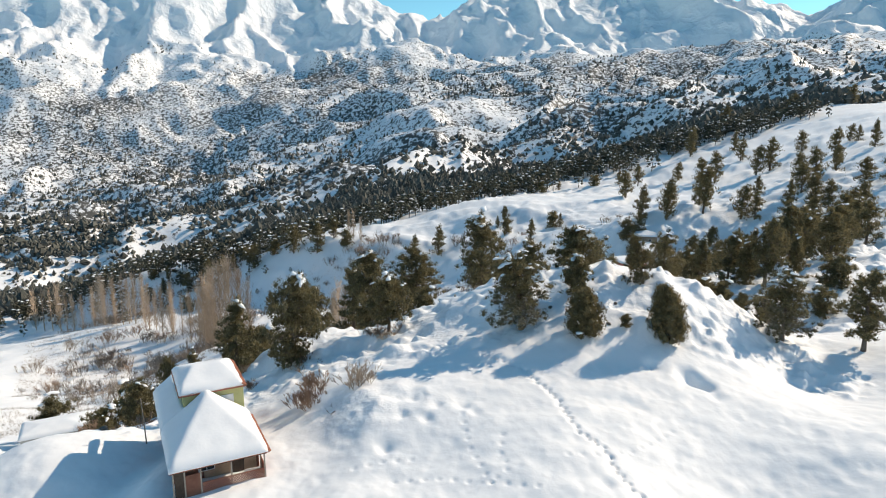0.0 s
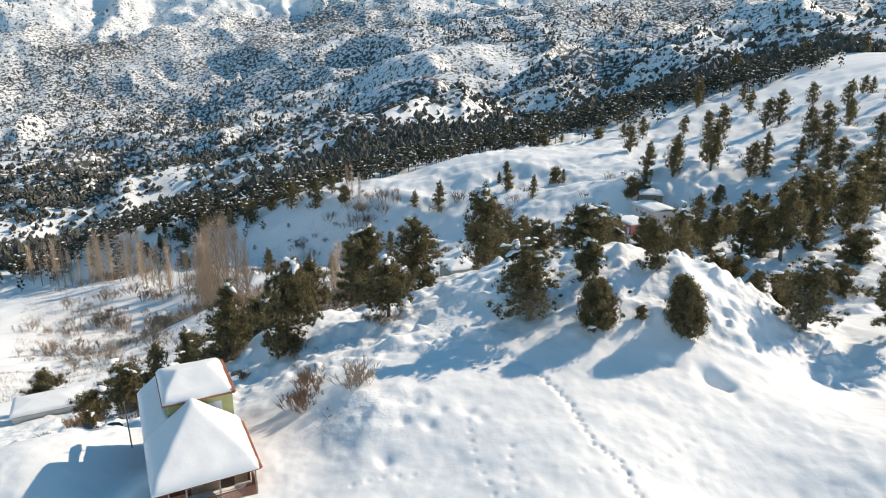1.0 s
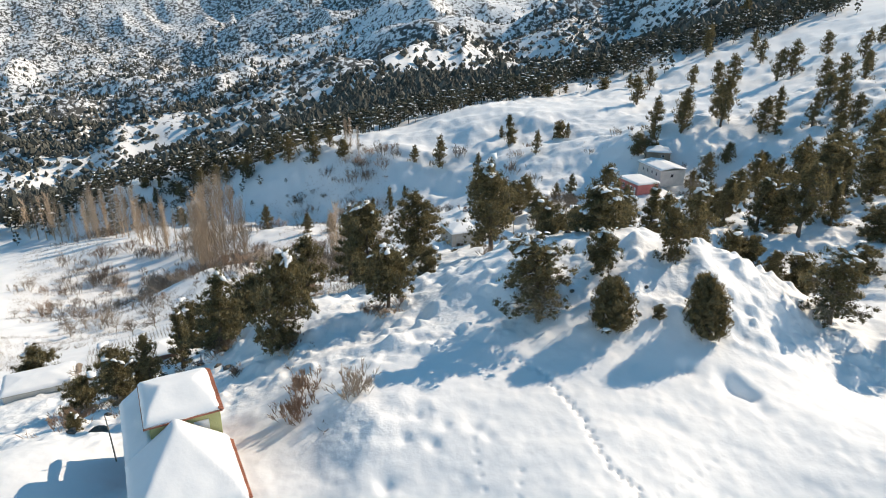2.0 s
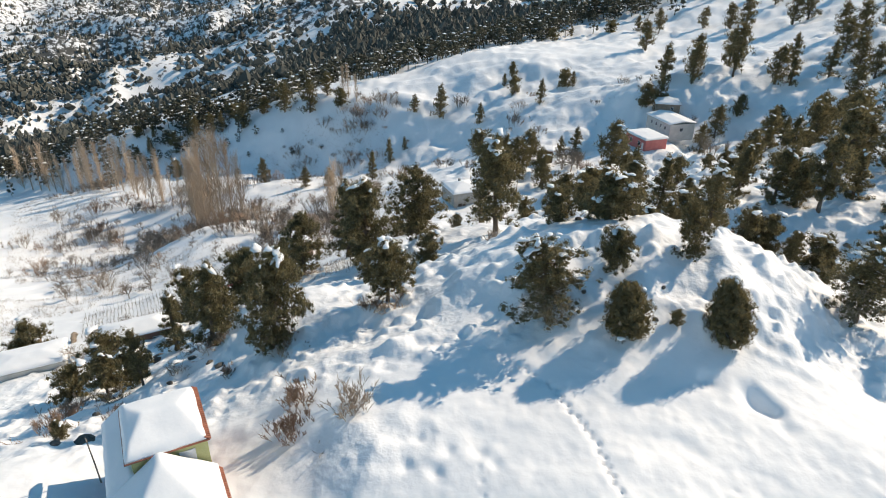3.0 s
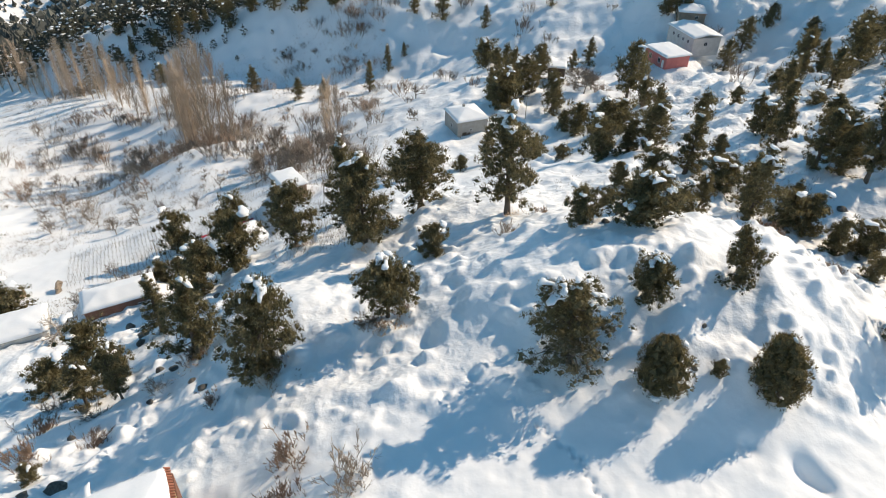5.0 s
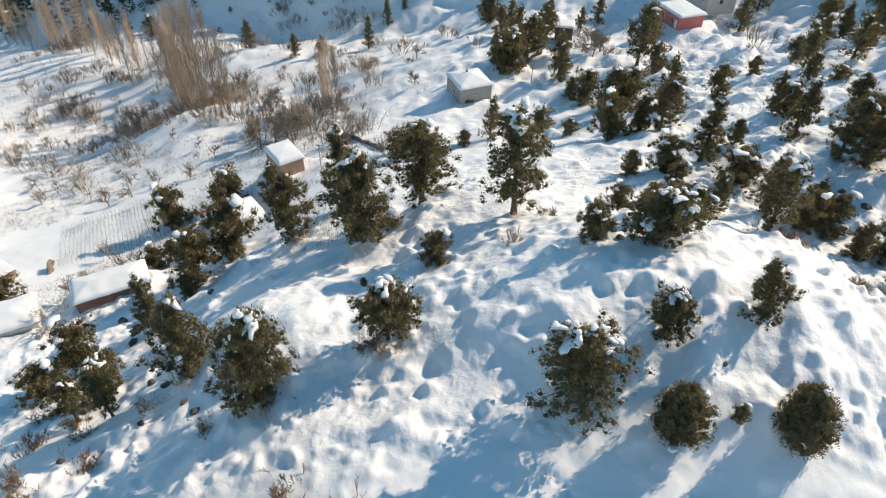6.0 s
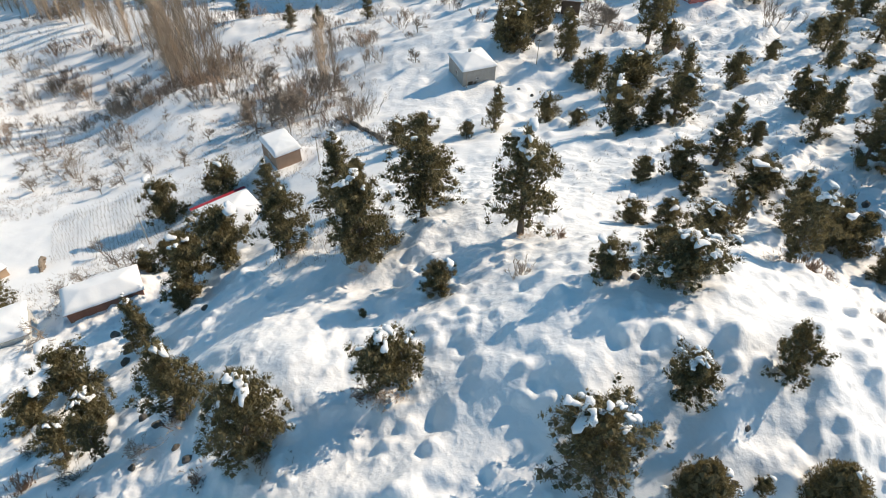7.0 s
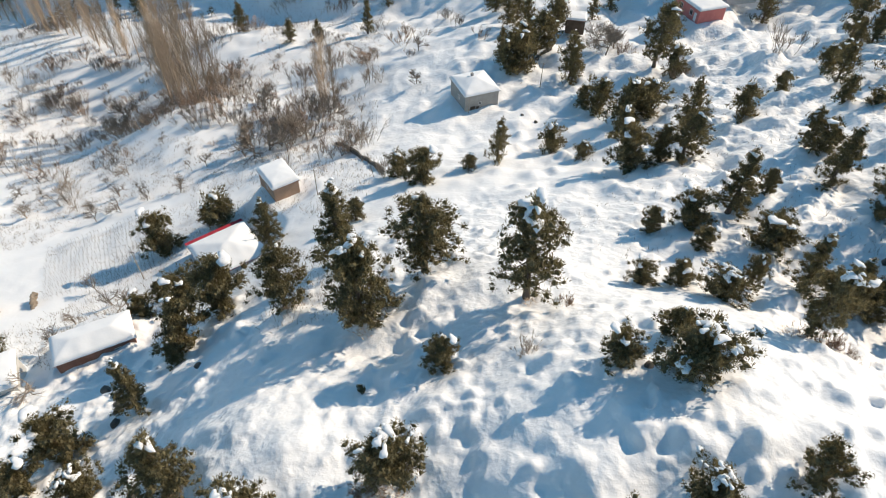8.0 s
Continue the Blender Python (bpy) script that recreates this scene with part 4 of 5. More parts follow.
# ---- bare trees, poplars and brush ----
def branches(rng, p, way, length, r, level, verts, faces, spread, up):
    mid = p + way * length * 0.5 + Vector((rng.uniform(-.06, .06), rng.uniform(-.06, .06), 0)) * length
    end = p + way * length
    if level > 2:
        tube([p, mid, end], [r, r * 0.75, r * 0.5], 4, verts, faces)
    elif level > 1:
        tube([p, end], [r, r * 0.5], 3, verts, faces)
    else:  # the finest twigs taper to nothing
        twig(p, end, max(r, 0.016), verts, faces)
    if level == 0:
        return
    for _ in range(rng.choice((4, 4, 5, 5)) if level > 1 else rng.choice((3, 4))):
        w = (way + Vector((rng.gauss(0, spread), rng.gauss(0, spread), rng.gauss(up, spread * 0.6)))).normalized()
        q = p.lerp(end, rng.uniform(0.35, 1.0))
        branches(rng, q, w, length * rng.uniform(0.55, 0.88), r * 0.64, level - 1, verts, faces, spread, up)


def fruit_tree_mesh(seed, tall, level=4):
    rng = random.Random(seed)
    v, f = [], []
    branches(rng, Vector((0, 0, -0.2)), Vector((rng.uniform(-.15, .15), rng.uniform(-.15, .15), 1)).normalized(), tall * 0.30, 0.019 * tall, level, v, f, 0.80, 0.24)
    return mesh_of("branchwork", v, f, GREY_TWIG)


def poplar_mesh(seed, tall):
    """A leafless poplar: a straight stem in a loose plume of steep thin shoots."""
    rng = random.Random(seed)
    v, f = [], []
    sway = rng.uniform(-.5, .5)
    tube([(0, 0, -0.4), (0.1 + sway * 0.3, 0, tall * 0.5), (sway, 0.1, tall)], [0.19, 0.12, 0.02], 4, v, f)
    for k in range(210):
        t = rng.uniform(0.03, 0.95)
        g = rng.uniform(0, 6.28)
        l = tall * rng.uniform(0.12, 0.30) * (1.1 - 0.62 * t)
        a = Vector((0.05 + sway * t * t, 0.05, tall * t))
        out = Vector((math.cos(g), math.sin(g), 0))
        mid = a + out * l * rng.uniform(0.22, 0.42) + Vector((0, 0, l * 0.45))
        end = mid + out * l * rng.uniform(0.05, 0.22) + Vector((0, 0, l * 0.6))
        twig(a, mid, 0.030, v, f)
        twig(a.lerp(mid, 0.7), end, 0.024, v, f)
        for _ in range(4):
            q = a.lerp(mid, rng.uniform(0.3, 1)) if rng.random() < 0.5 else mid.lerp(end, rng.random())
            twig(q, q + Vector((rng.uniform(-.6, .6), rng.uniform(-.6, .6), rng.uniform(0.7, 1.7))), 0.022, v, f)
    return mesh_of("branchwork", v, f, TAN_TWIG)


def brush_mesh(seed, tall, mat, stems=26, level=2):
    rng = random.Random(seed)
    v, f = [], []
    for _ in range(stems):
        p = Vector((rng.gauss(0, 0.32) * tall, rng.gauss(0, 0.32) * tall, -0.15))
        w = (Vector((p.x * 0.5 / tall, p.y * 0.5 / tall, 0)) + Vector((rng.gauss(0, 0.25), rng.gauss(0, 0.25), 1))).normalized()
        branches(rng, p, w, tall * rng.uniform(0.30, 0.5), 0.006 + (0.009 if tall < 2 else 0.0085) * tall, level, v, f, 0.35, 0.2)
    return mesh_of("branchwork", v, f, mat)


FRUIT = [fruit_tree_mesh(20 + k, 5.2) for k in range(5)]
WALNUT = [fruit_tree_mesh(30 + k, 10.0, 5) for k in range(3)]
POPLAR = [poplar_mesh(40 + k, 17) for k in range(4)]
THICKET = [brush_mesh(50 + k, 4.2, GREY_TWIG, 13, 3) for k in range(3)] + [brush_mesh(55 + k, 3.8, RED_TWIG, 13, 3) for k in range(2)]
LOW_BRUSH = [brush_mesh(60 + k, 1.3, GREY_TWIG, 60, 2) for k in range(2)] + [brush_mesh(65, 1.3, RED_TWIG, 60, 2)]


def bare(name, mesh, x, y, scale, label, category, group, sink=0.0, wide=1.0):
    ob = thing(name, pose(x, y, ground_at(x, y) - sink, 0, 0, (x * 53 + y * 17) % 360) @ Matrix.Diagonal((scale * wide, scale * wide, scale, 1)), label, category, group)
    tagged(part("branchwork", mesh, None, ob), kind="stuff")
    return ob


ORCHARD = ((-85.3, 173.5), (-77.2, 144.1), (-61.6, 152.7), (-68.4, 150.1), (-94.6, 162.6), (-95.9, 149.2), (-97.7, 195.5), (-119.6, 197.5), (-125.7, 196.7), (-73, 147), (-80, 148),
           (-57.5, 101), (-52.5, 111), (-60, 108), (-54.6, 91.5), (-71, 104), (-63, 118.6), (-57.2, 113.4), (-88, 152), (-103, 158), (-64, 166), (-58, 160), (-110, 175), (-71, 185), (-78, 162), (-60.9, 151), (-70.5, 152.4), (-76.8, 154), (-80.2, 148.2), (-93.4, 158.1), (-97.5, 157), (-84.3, 149.1), (-94.6, 146.9), (-90, 168), (-104, 166))
for k, (x, y) in enumerate(ORCHARD):
    bare("fruit_tree", FRUIT[k % 5], x, y, 1.0 + 0.5 * ((k * 7) % 5) / 4, "small leafless fruit tree in a snowy orchard", "tree", "orchard trees")
rng = random.Random(80)
for k in range(46):
    t, u = rng.random(), rng.random()
    x, y = -135 + 110 * t, 165 + 62 * u - 0.25 * (-135 + 110 * t + 80)
    bare("fruit_tree", FRUIT[k % 5], x, y, rng.uniform(0.6, 1.2), "small leafless fruit tree in a snowy orchard", "tree", "orchard trees")
GREAT = ((-44.2, 163.6, 1.0), (-49.2, 164.6, 0.9), (-39.9, 167.8, 1.0), (-36, 165, 0.8), (-43, 170, 0.9), (-14.2, 206.2, 0.6), (-13, 185, 0.6), (-51, 172, 0.8), (-33, 176, 0.8), (-53, 173.3, 0.8), (-47, 160.5, 0.9), (-39, 159.5, 0.8), (-53.1, 191, 0.8), (-60, 181, 0.7), (-101, 205.3, 1.0), (33, 190, 0.9), (30.5, 186, 0.8), (29, 192, 0.9))
for k, (x, y, s) in enumerate(GREAT):
    bare("walnut_tree", WALNUT[k % 3], x, y, s * 1.2, "large leafless grey tree beside the snowy orchard", "tree", "large bare trees")

POPLARS = (  # east, north, height in metres
    (-177, 291, 17), (-171, 286, 19), (-166, 280, 20), (-161, 274, 18), (-158, 268, 15), (-181, 297, 15), (-152, 266, 14), (-147, 263, 17), (-142, 259, 15), (-137, 255, 17), (-131, 252, 13),
    (-124, 247, 13), (-119, 242, 15), (-113, 239, 14), (-108, 236, 13), (-89, 216, 22), (-86, 213, 24), (-82, 210, 25), (-79, 207, 25), (-76, 203, 24), (-74, 206, 22), (-91, 219, 19), (-83, 206, 20),
    (-36, 187, 14), (-33.5, 185, 13), (-38, 190, 12), (-50, 295, 11), (-46, 291, 9), (-53, 299, 10), (-103, 232, 15), (-98, 229, 16), (-145, 266, 18), (-156, 272, 17), (-134, 257, 16), (-128, 249, 15), (-116, 244, 16), (-88, 210, 20), (-70, 204, 18),
    (-239.9, 337.1, 18), (-229.6, 329.3, 20), (-221.6, 324.6, 19), (-214.7, 321.1, 20), (-208.5, 317.2, 17), (-202.9, 314.5, 15), (-189.6, 301.2, 14))
for k, (x, y, h) in enumerate(POPLARS):
    bare("poplar_tree", POPLAR[k % 4], x, y, h * 1.28 / 17, "tall leafless tan poplar rising above brush", "tree", "poplars of the valley")

rng = random.Random(81)
k = 0
for cx, cy, sx, sy, n in ((-140, 228, 7, 4, 6), (-125, 224, 9, 5, 9), (-111, 230, 8, 5, 8), (-95, 222, 7, 5, 7), (-77, 211, 7, 5, 9), (-68, 216, 7, 4, 6), (-64, 184, 6, 4, 8), (-48, 173, 6, 4, 8), (-44, 207, 5, 4, 4), (-36, 189, 4, 4, 4), (-115, 174, 6, 4, 4), (-123, 190, 6, 4, 5), (-101, 206, 6, 4, 5), (-22, 150, 5, 8, 4), (-20, 240, 40, 16, 14), (20, 250, 25, 14, 8),
                          (-85, 214, 9, 7, 14), (-66, 203, 10, 7, 20), (-50, 190, 9, 6, 20), (-42, 178, 6, 6, 13), (-112, 242, 12, 6, 16), (-150, 268, 16, 7, 14), (-120, 216, 14, 6, 10),
                          (-45, 286, 12, 7, 9), (-27, 158, 5, 6, 6), (-30, 222, 14, 10, 8), (34, 192, 6, 5, 5), (52, 172, 6, 4, 4), (-58, 233, 9, 6, 6),
                          (-45, 282, 9, 4, 14), (-30, 284, 6, 3, 6), (-62, 276, 10, 4, 8), (-38, 266, 10, 4, 8), (-78, 240, 10, 5, 9), (-92, 192, 14, 6, 14), (-112, 204, 14, 7, 14), (-74, 186, 9, 5, 10), (-86, 176, 16, 10, 12), (-128, 212, 12, 6, 10), (-30, 204, 8, 8, 8), (-34, 166, 5, 5, 8)):
    for _ in range(n):
        x, y = rng.gauss(cx, sx), rng.gauss(cy, sy)
        bare("thicket", THICKET[k % 5], x, y, rng.choice((0.45, 0.6, 0.8, 1.0, 1.3)) * rng.uniform(0.85, 1.15), "leafless brown thicket standing in the snow", "shrub", "thickets of the valley")
        k += 1
SHRUBS = ((-7.1, 54.2, 1.3, 0), (-11.2, 52.9, 1.25, 2), (-11.6, 56.8, 1.2, 2), (-4.9, 71.2, 0.9, 2), (-7.6, 70.3, 0.8, 2), (-23.9, 71.0, 1.0, 2), (29.9, 83.6, 0.9, 2), (31.2, 82.6, 0.8, 2), (-35.7, 60.4, 1.2, 2), (8.6, 88.9, 0.7, 2), (4.2, 81.6, 0.8, 0), (-15.2, 66.3, 0.9, 2), (-24.6, 70.0, 0.9, 2), (-27.2, 67.8, 0.8, 0), (-20.3, 64.4, 0.7, 2), (-31.0, 62.8, 1.0, 2), (-33.2, 66.6, 1.0, 0), (-38.4, 66.0, 1.1, 2), (-41.0, 71.5, 1.2, 0), (-29.8, 76.8, 0.9, 2), (-8.2, 69.6, 0.7, 2), (34.5, 78.0, 0.8, 0), (39.0, 80.5, 0.9, 2))
for x, y, s, m in SHRUBS:
    bare("dry_shrub", LOW_BRUSH[m], x, y, s, "dry brown twiggy shrub poking out of snow", "shrub", "dry shrubs", 0.05, 1.35)

GRASS = brush_mesh(68, 0.7, TAN_TWIG, 70, 1)
for x, y, g in ((-5.6, 69.7, 1.5), (-6.6, 69.4, 1.2), (-24.2, 70.0, 1.6), (-23.2, 70.6, 1.2), (27.6, 84.4, 1.6), (28.6, 84.0, 1.3), (-15.0, 64.4, 1.2), (-20.7, 95.0, 1.3), (-19.8, 95.6, 1.1), (5.8, 89.6, 1.3), (-11.0, 88.8, 1.2)):
    bare("grass_tuft", GRASS, x, y, g, "dry tan grass showing at a tree's foot", "grass", "grass at the trees", 0.0, 1.5)


def scrub():
    """Twigs and weeds that show through the snow all over the valley floor."""
    rng = random.Random(82)
    v, f = [], []
    spots = []
    for _ in range(30000):
        y = rng.uniform(92, 290)
        x = rng.uniform(-0.62 * y - 25, -0.10 * y - 4)
        spots.append((x, y))
    for _ in range(1500):
        y = rng.uniform(100, 260)
        spots.append((rng.uniform(0.05 * y, 0.62 * y), y))
    n = fbm(np.array([s[0] for s in spots]), np.array([s[1] for s in spots]), 24, 2, 83)
    z = height(np.array([s[0] for s in spots]), np.array([s[1] for s in spots]))
    for (x, y), h, q in zip(spots, z, n):
        if q < -0.15:
            continue
        s = rng.uniform(0.35, 1.0)
        for _ in range(rng.randint(3, 7)):
            a = Vector((x + rng.gauss(0, 0.4), y + rng.gauss(0, 0.4), float(h) - 0.1))
            b = a + Vector((rng.gauss(0, 0.35), rng.gauss(0, 0.35), rng.uniform(0.5, 1.1))) * s
            side = Vector((rng.uniform(-1, 1), rng.uniform(-1, 1), 0)) * 0.035
            k = len(v)
            v.extend([a - side, a + side, b])
            f.append((k, k + 1, k + 2))
    return tagged(new("scrub", mesh_of("scrub", v, f, GREY_TWIG)), "dry weeds and twigs sticking out of valley snow", "scrub", kind="stuff")


scrub()


def vineyard():
    """Rows of short stakes and canes in the flat plot below the knoll."""
    rng = random.Random(84)
    v, f = [], []
    corner, along_row, across = Vector((-71.5, 116.5)), Vector((0.84, 0.42)), Vector((-0.50, 0.86))
    for i in range(26):
        for j in range(17):
            p = corner + along_row * (i * 0.78) + across * (j * 1.25)
            x, y = p.x + rng.uniform(-.12, .12), p.y + rng.uniform(-.12, .12)
            z = ground_at(x, y)
            t = rng.uniform(0.8, 1.25)
            tube([(x, y, z - 0.2), (x + rng.uniform(-.1, .1), y + rng.uniform(-.1, .1), z + t)], [0.024, 0.018], 3, v, f)
            for _ in range(2):
                tube([(x, y, z + t * 0.6), (x + rng.uniform(-.5, .5), y + rng.uniform(-.4, .4), z + t * rng.uniform(0.6, 1.0))], [0.018, 0.01], 3, v, f)
    return tagged(new("vine_rows", mesh_of("vine_rows", v, f, GREY_TWIG)), "rows of bare vines and stakes in snow", "vineyard", kind="stuff")


vineyard()


# ---- rocks ----
def rock_mesh(seed):
    rng = random.Random(seed)
    bm = bmesh.new()
    bmesh.ops.create_icosphere(bm, subdivisions=2, radius=0.5)
    for q in bm.verts:
        n = noise.noise(q.co * 2.2 + Vector((seed, 0, 0))) + 0.5 * noise.noise(q.co * 5 + Vector((0, seed, 0)))
        q.co *= 1 + 0.45 * n
        q.co.z *= 0.7
    me = bpy.data.meshes.new("rock")
    bm.to_mesh(me)
    bm.free()
    me.materials.append(ROCK)
    return me


ROCKS = [rock_mesh(k) for k in range(4)]
for k, (x, y, s) in enumerate(((-29.9, 56.5, 1.5), (-40.0, 87.2, 1.5), (-26.7, 70.4, 1.0), (-29.4, 72.4, 1.1), (-22.1, 66.4, 0.9), (-23.6, 67.6, 0.8), (-38.3, 83.7, 1.3), (-42.9, 89.4, 1.4), (-39.0, 85.4, 1.0),
                               (-30.4, 89.7, 0.9), (-27.4, 66.5, 0.7), (-33.5, 63.5, 0.8), (-31.6, 55.4, 0.9), (17.9, 65.2, 0.5), (11.2, 64.9, 0.5), (16.6, 62.0, 0.5), (12.6, 77.6, 0.8), (14.0, 79.2, 0.6), (45.5, 96.0, 1.4), (47.0, 93.5, 1.2),
                               (43.6, 98.5, 1.0), (49.6, 92.0, 1.0), (41.0, 98.0, 0.8), (52.0, 107.0, 1.2), (37.6, 113.0, 1.0), (13.0, 158.5, 1.0), (10.4, 161.0, 0.8))):
    ob = new("rock", ROCKS[k % 4])
    ob.matrix_world = pose(x, y, ground_at(x, y) + 0.05 * s, 0, 0, k * 47) @ Matrix.Diagonal((s, s * 0.8, s, 1))
    tagged(ob, "dark jagged rock half buried in snow", "rock", "rocks")


# ---- buildings ----
def paint(name, tones, **k):
    return material(name, tones, k.pop("rough", 0.85), k.pop("size", 0.8), k.pop("bump", 0.25), k.pop("bump_size", 14.0), **k)


GREEN_WALL = paint("lime_green_plaster", [(0.42, 0.42, 0.19), (0.53, 0.52, 0.26)])
BROWN_WALL = paint("red_brown_boards", [(0.15, 0.065, 0.045), (0.26, 0.125, 0.085)])
PLANK = paint("tan_planks", [(0.36, 0.25, 0.16), (0.50, 0.37, 0.26)])
POST = paint("weathered_post", [(0.30, 0.25, 0.20), (0.45, 0.40, 0.33)])
TILE = paint("terracotta_tile", [(0.26, 0.10, 0.065), (0.40, 0.17, 0.11)], spread=0.2)
CONCRETE = paint("grey_render", [(0.30, 0.29, 0.27), (0.42, 0.41, 0.38)])
PALE_WALL = paint("pale_limewash", [(0.50, 0.49, 0.46), (0.66, 0.65, 0.62)])
PINK_WALL = paint("pink_plaster", [(0.46, 0.15, 0.14), (0.58, 0.22, 0.20)])
TAN_WALL = paint("tan_brick_render", [(0.36, 0.235, 0.16), (0.47, 0.32, 0.23)])
RUST = paint("rusty_sheet", [(0.16, 0.075, 0.05), (0.28, 0.14, 0.10)], rough=0.6)
RED_SHEET = paint("red_roof_sheet", [(0.33, 0.03, 0.045), (0.45, 0.05, 0.07)], rough=0.45)
DARK_WOOD = paint("dark_timber", [(0.05, 0.038, 0.03), (0.11, 0.085, 0.065)])
STONE = paint("rubble_stone", [(0.22, 0.18, 0.14), (0.40, 0.33, 0.26)], bump=0.9, bump_size=5.0)
WHITE_PAINT = paint("white_paint", [(0.70, 0.71, 0.72), (0.80, 0.80, 0.80)])
GLASS = material("window_glass", [(0.03, 0.035, 0.04), (0.05, 0.055, 0.06)], 0.08, 1.0)


def box(bm, lo, hi, bevel=0.0):
    r = bmesh.ops.create_cube(bm, size=1)
    for q in r["verts"]:
        q.co = Vector([lo[i] + (q.co[i] + 0.5) * (hi[i] - lo[i]) for i in range(3)])
    if bevel:
        es = list({e for q in r["verts"] for e in q.link_edges})
        bmesh.ops.bevel(bm, geom=es, offset=bevel, segments=1, affect="EDGES")


def block(name, lo, hi, mat, parent, label="", bevel=0.015):
    bm = bmesh.new()
    box(bm, lo, hi, bevel)
    return part(name, bm, mat, parent, label)


def hip(x, y, w, d, front, back, side, pitch):
    """Height of a roof above its eaves: slopes from the sides, and from front and back where their shares are not 0."""
    z = min(x, w - x) * pitch * side
    if front:
        z = min(z, y * pitch * front) if side else y * pitch * front
    if back:
        z = min(z, (d - y) * pitch * back)
    return z


def roof_shell(bm, x0, y0, w, d, z0, shape, low, high, nx=26, ny=26, sag=0.0, ragged=0.0, seed=0):
    """A closed sheet over a roof's shape, from low to high above it, with its rim drawn in and rounded."""
    top, bot = [], []
    for j in range(ny + 1):
        for i in range(nx + 1):
            u, v = i / nx, j / ny
            x, y = u * w, v * d
            rim = min(x, w - x, y, d - y)
            soft = 1 - max(0.0, 1 - rim / 0.38) ** 2 if high - low > 0.15 else 1
            h = shape(x, y)
            bulge = sag * noise.noise(Vector((x * 0.7 + seed, y * 0.7, seed)))
            out = ragged * noise.noise(Vector((x * 1.3 + seed, y * 1.3, 3.1)))
            edge_x = -1 if i == 0 else 1 if i == nx else 0
            edge_y = -1 if j == 0 else 1 if j == ny else 0
            px, py = x0 + x + out * edge_x, y0 + y + out * edge_y
            top.append(bm.verts.new((px, py, z0 + h + low + (high - low) * (0.30 + 0.70 * soft) + bulge)))
            bot.append(bm.verts.new((px, py, z0 + h + low)))
    k = nx + 1
    for j in range(ny):
        for i in range(nx):
            a = j * k + i
            bm.faces.new((top[a], top[a + 1], top[a + k + 1], top[a + k]))
            bm.faces.new((bot[a], bot[a + k], bot[a + k + 1], bot[a + 1]))
    ring = [i for i in range(k)] + [j * k + nx for j in range(1, ny + 1)] + [ny * k + i for i in range(nx - 1, -1, -1)] + [j * k for j in range(ny - 1, 0, -1)]
    for a, b in zip(ring, ring[1:] + ring[:1]):
        bm.faces.new((top[a], bot[a], bot[b], top[b]))


def roof(parent, x0, y0, w, d, z0, shape, mat, snow=0.35, thick=0.09, seed=0, inset=0.0, ragged=0.06, label="", bare=0.0):
    bm = bmesh.new()
    roof_shell(bm, x0, y0, w, d, z0, shape, 0.0, thick, 16, 16)
    r = part("roof", bm, mat, parent, label)
    if snow:
        bm = bmesh.new()
        i = inset
        roof_shell(bm, x0 + i, y0 + i, w - 2 * i - bare, d - 2 * i, z0, lambda x, y: shape(x + i, y + i), thick + 0.004, thick + snow, 28, 28, 0.08, ragged, seed)
        part("roof_snow", bm, SNOW, r, "thick smooth blanket of snow", True)
    return r


def window(parent, face, at, w, h, z, depth=0.05, mat=WHITE_PAINT):
    """A framed pane on a wall: face gives the wall's axis and sign, at the place along it."""
    axis, sign, plane = face
    def span(a0, a1, z0, z1, d0, d1):
        lo, hi = [0, 0, z0], [0, 0, z1]
        other = 1 - axis
        lo[other], hi[other] = a0, a1
        p, q = plane + sign * d0, plane + sign * d1
        lo[axis], hi[axis] = min(p, q), max(p, q)
        return lo, hi
    pane = block("window", *span(at - w / 2, at + w / 2, z, z + h, 0.004, 0.02), GLASS, parent, "dark window pane", 0)
    for a0, a1, z0, z1 in ((at - w / 2 - .06, at - w / 2, z - .06, z + h + .06), (at + w / 2, at + w / 2 + .06, z - .06, z + h + .06), (at - w / 2, at + w / 2, z + h, z + h + .06), (at - w / 2, at + w / 2, z - .06, z), (at - .02, at + .02, z, z + h)):
        block("frame", *span(a0, a1, z0, z1, 0.004, depth), mat, pane, bevel=0)


def walls(parent, w, d, z0, z1, mat, thick=0.22):
    """Four walls with thickness, butted at the corners."""
    block("wall", (0, 0, z0), (w, thick, z1), mat, parent)
    block("wall", (0, d - thick, z0), (w, d, z1), mat, parent)
    block("wall", (0, thick, z0), (thick, d - thick, z1), mat, parent)
    block("wall", (w - thick, thick, z0), (w, d - thick, z1), mat, parent)


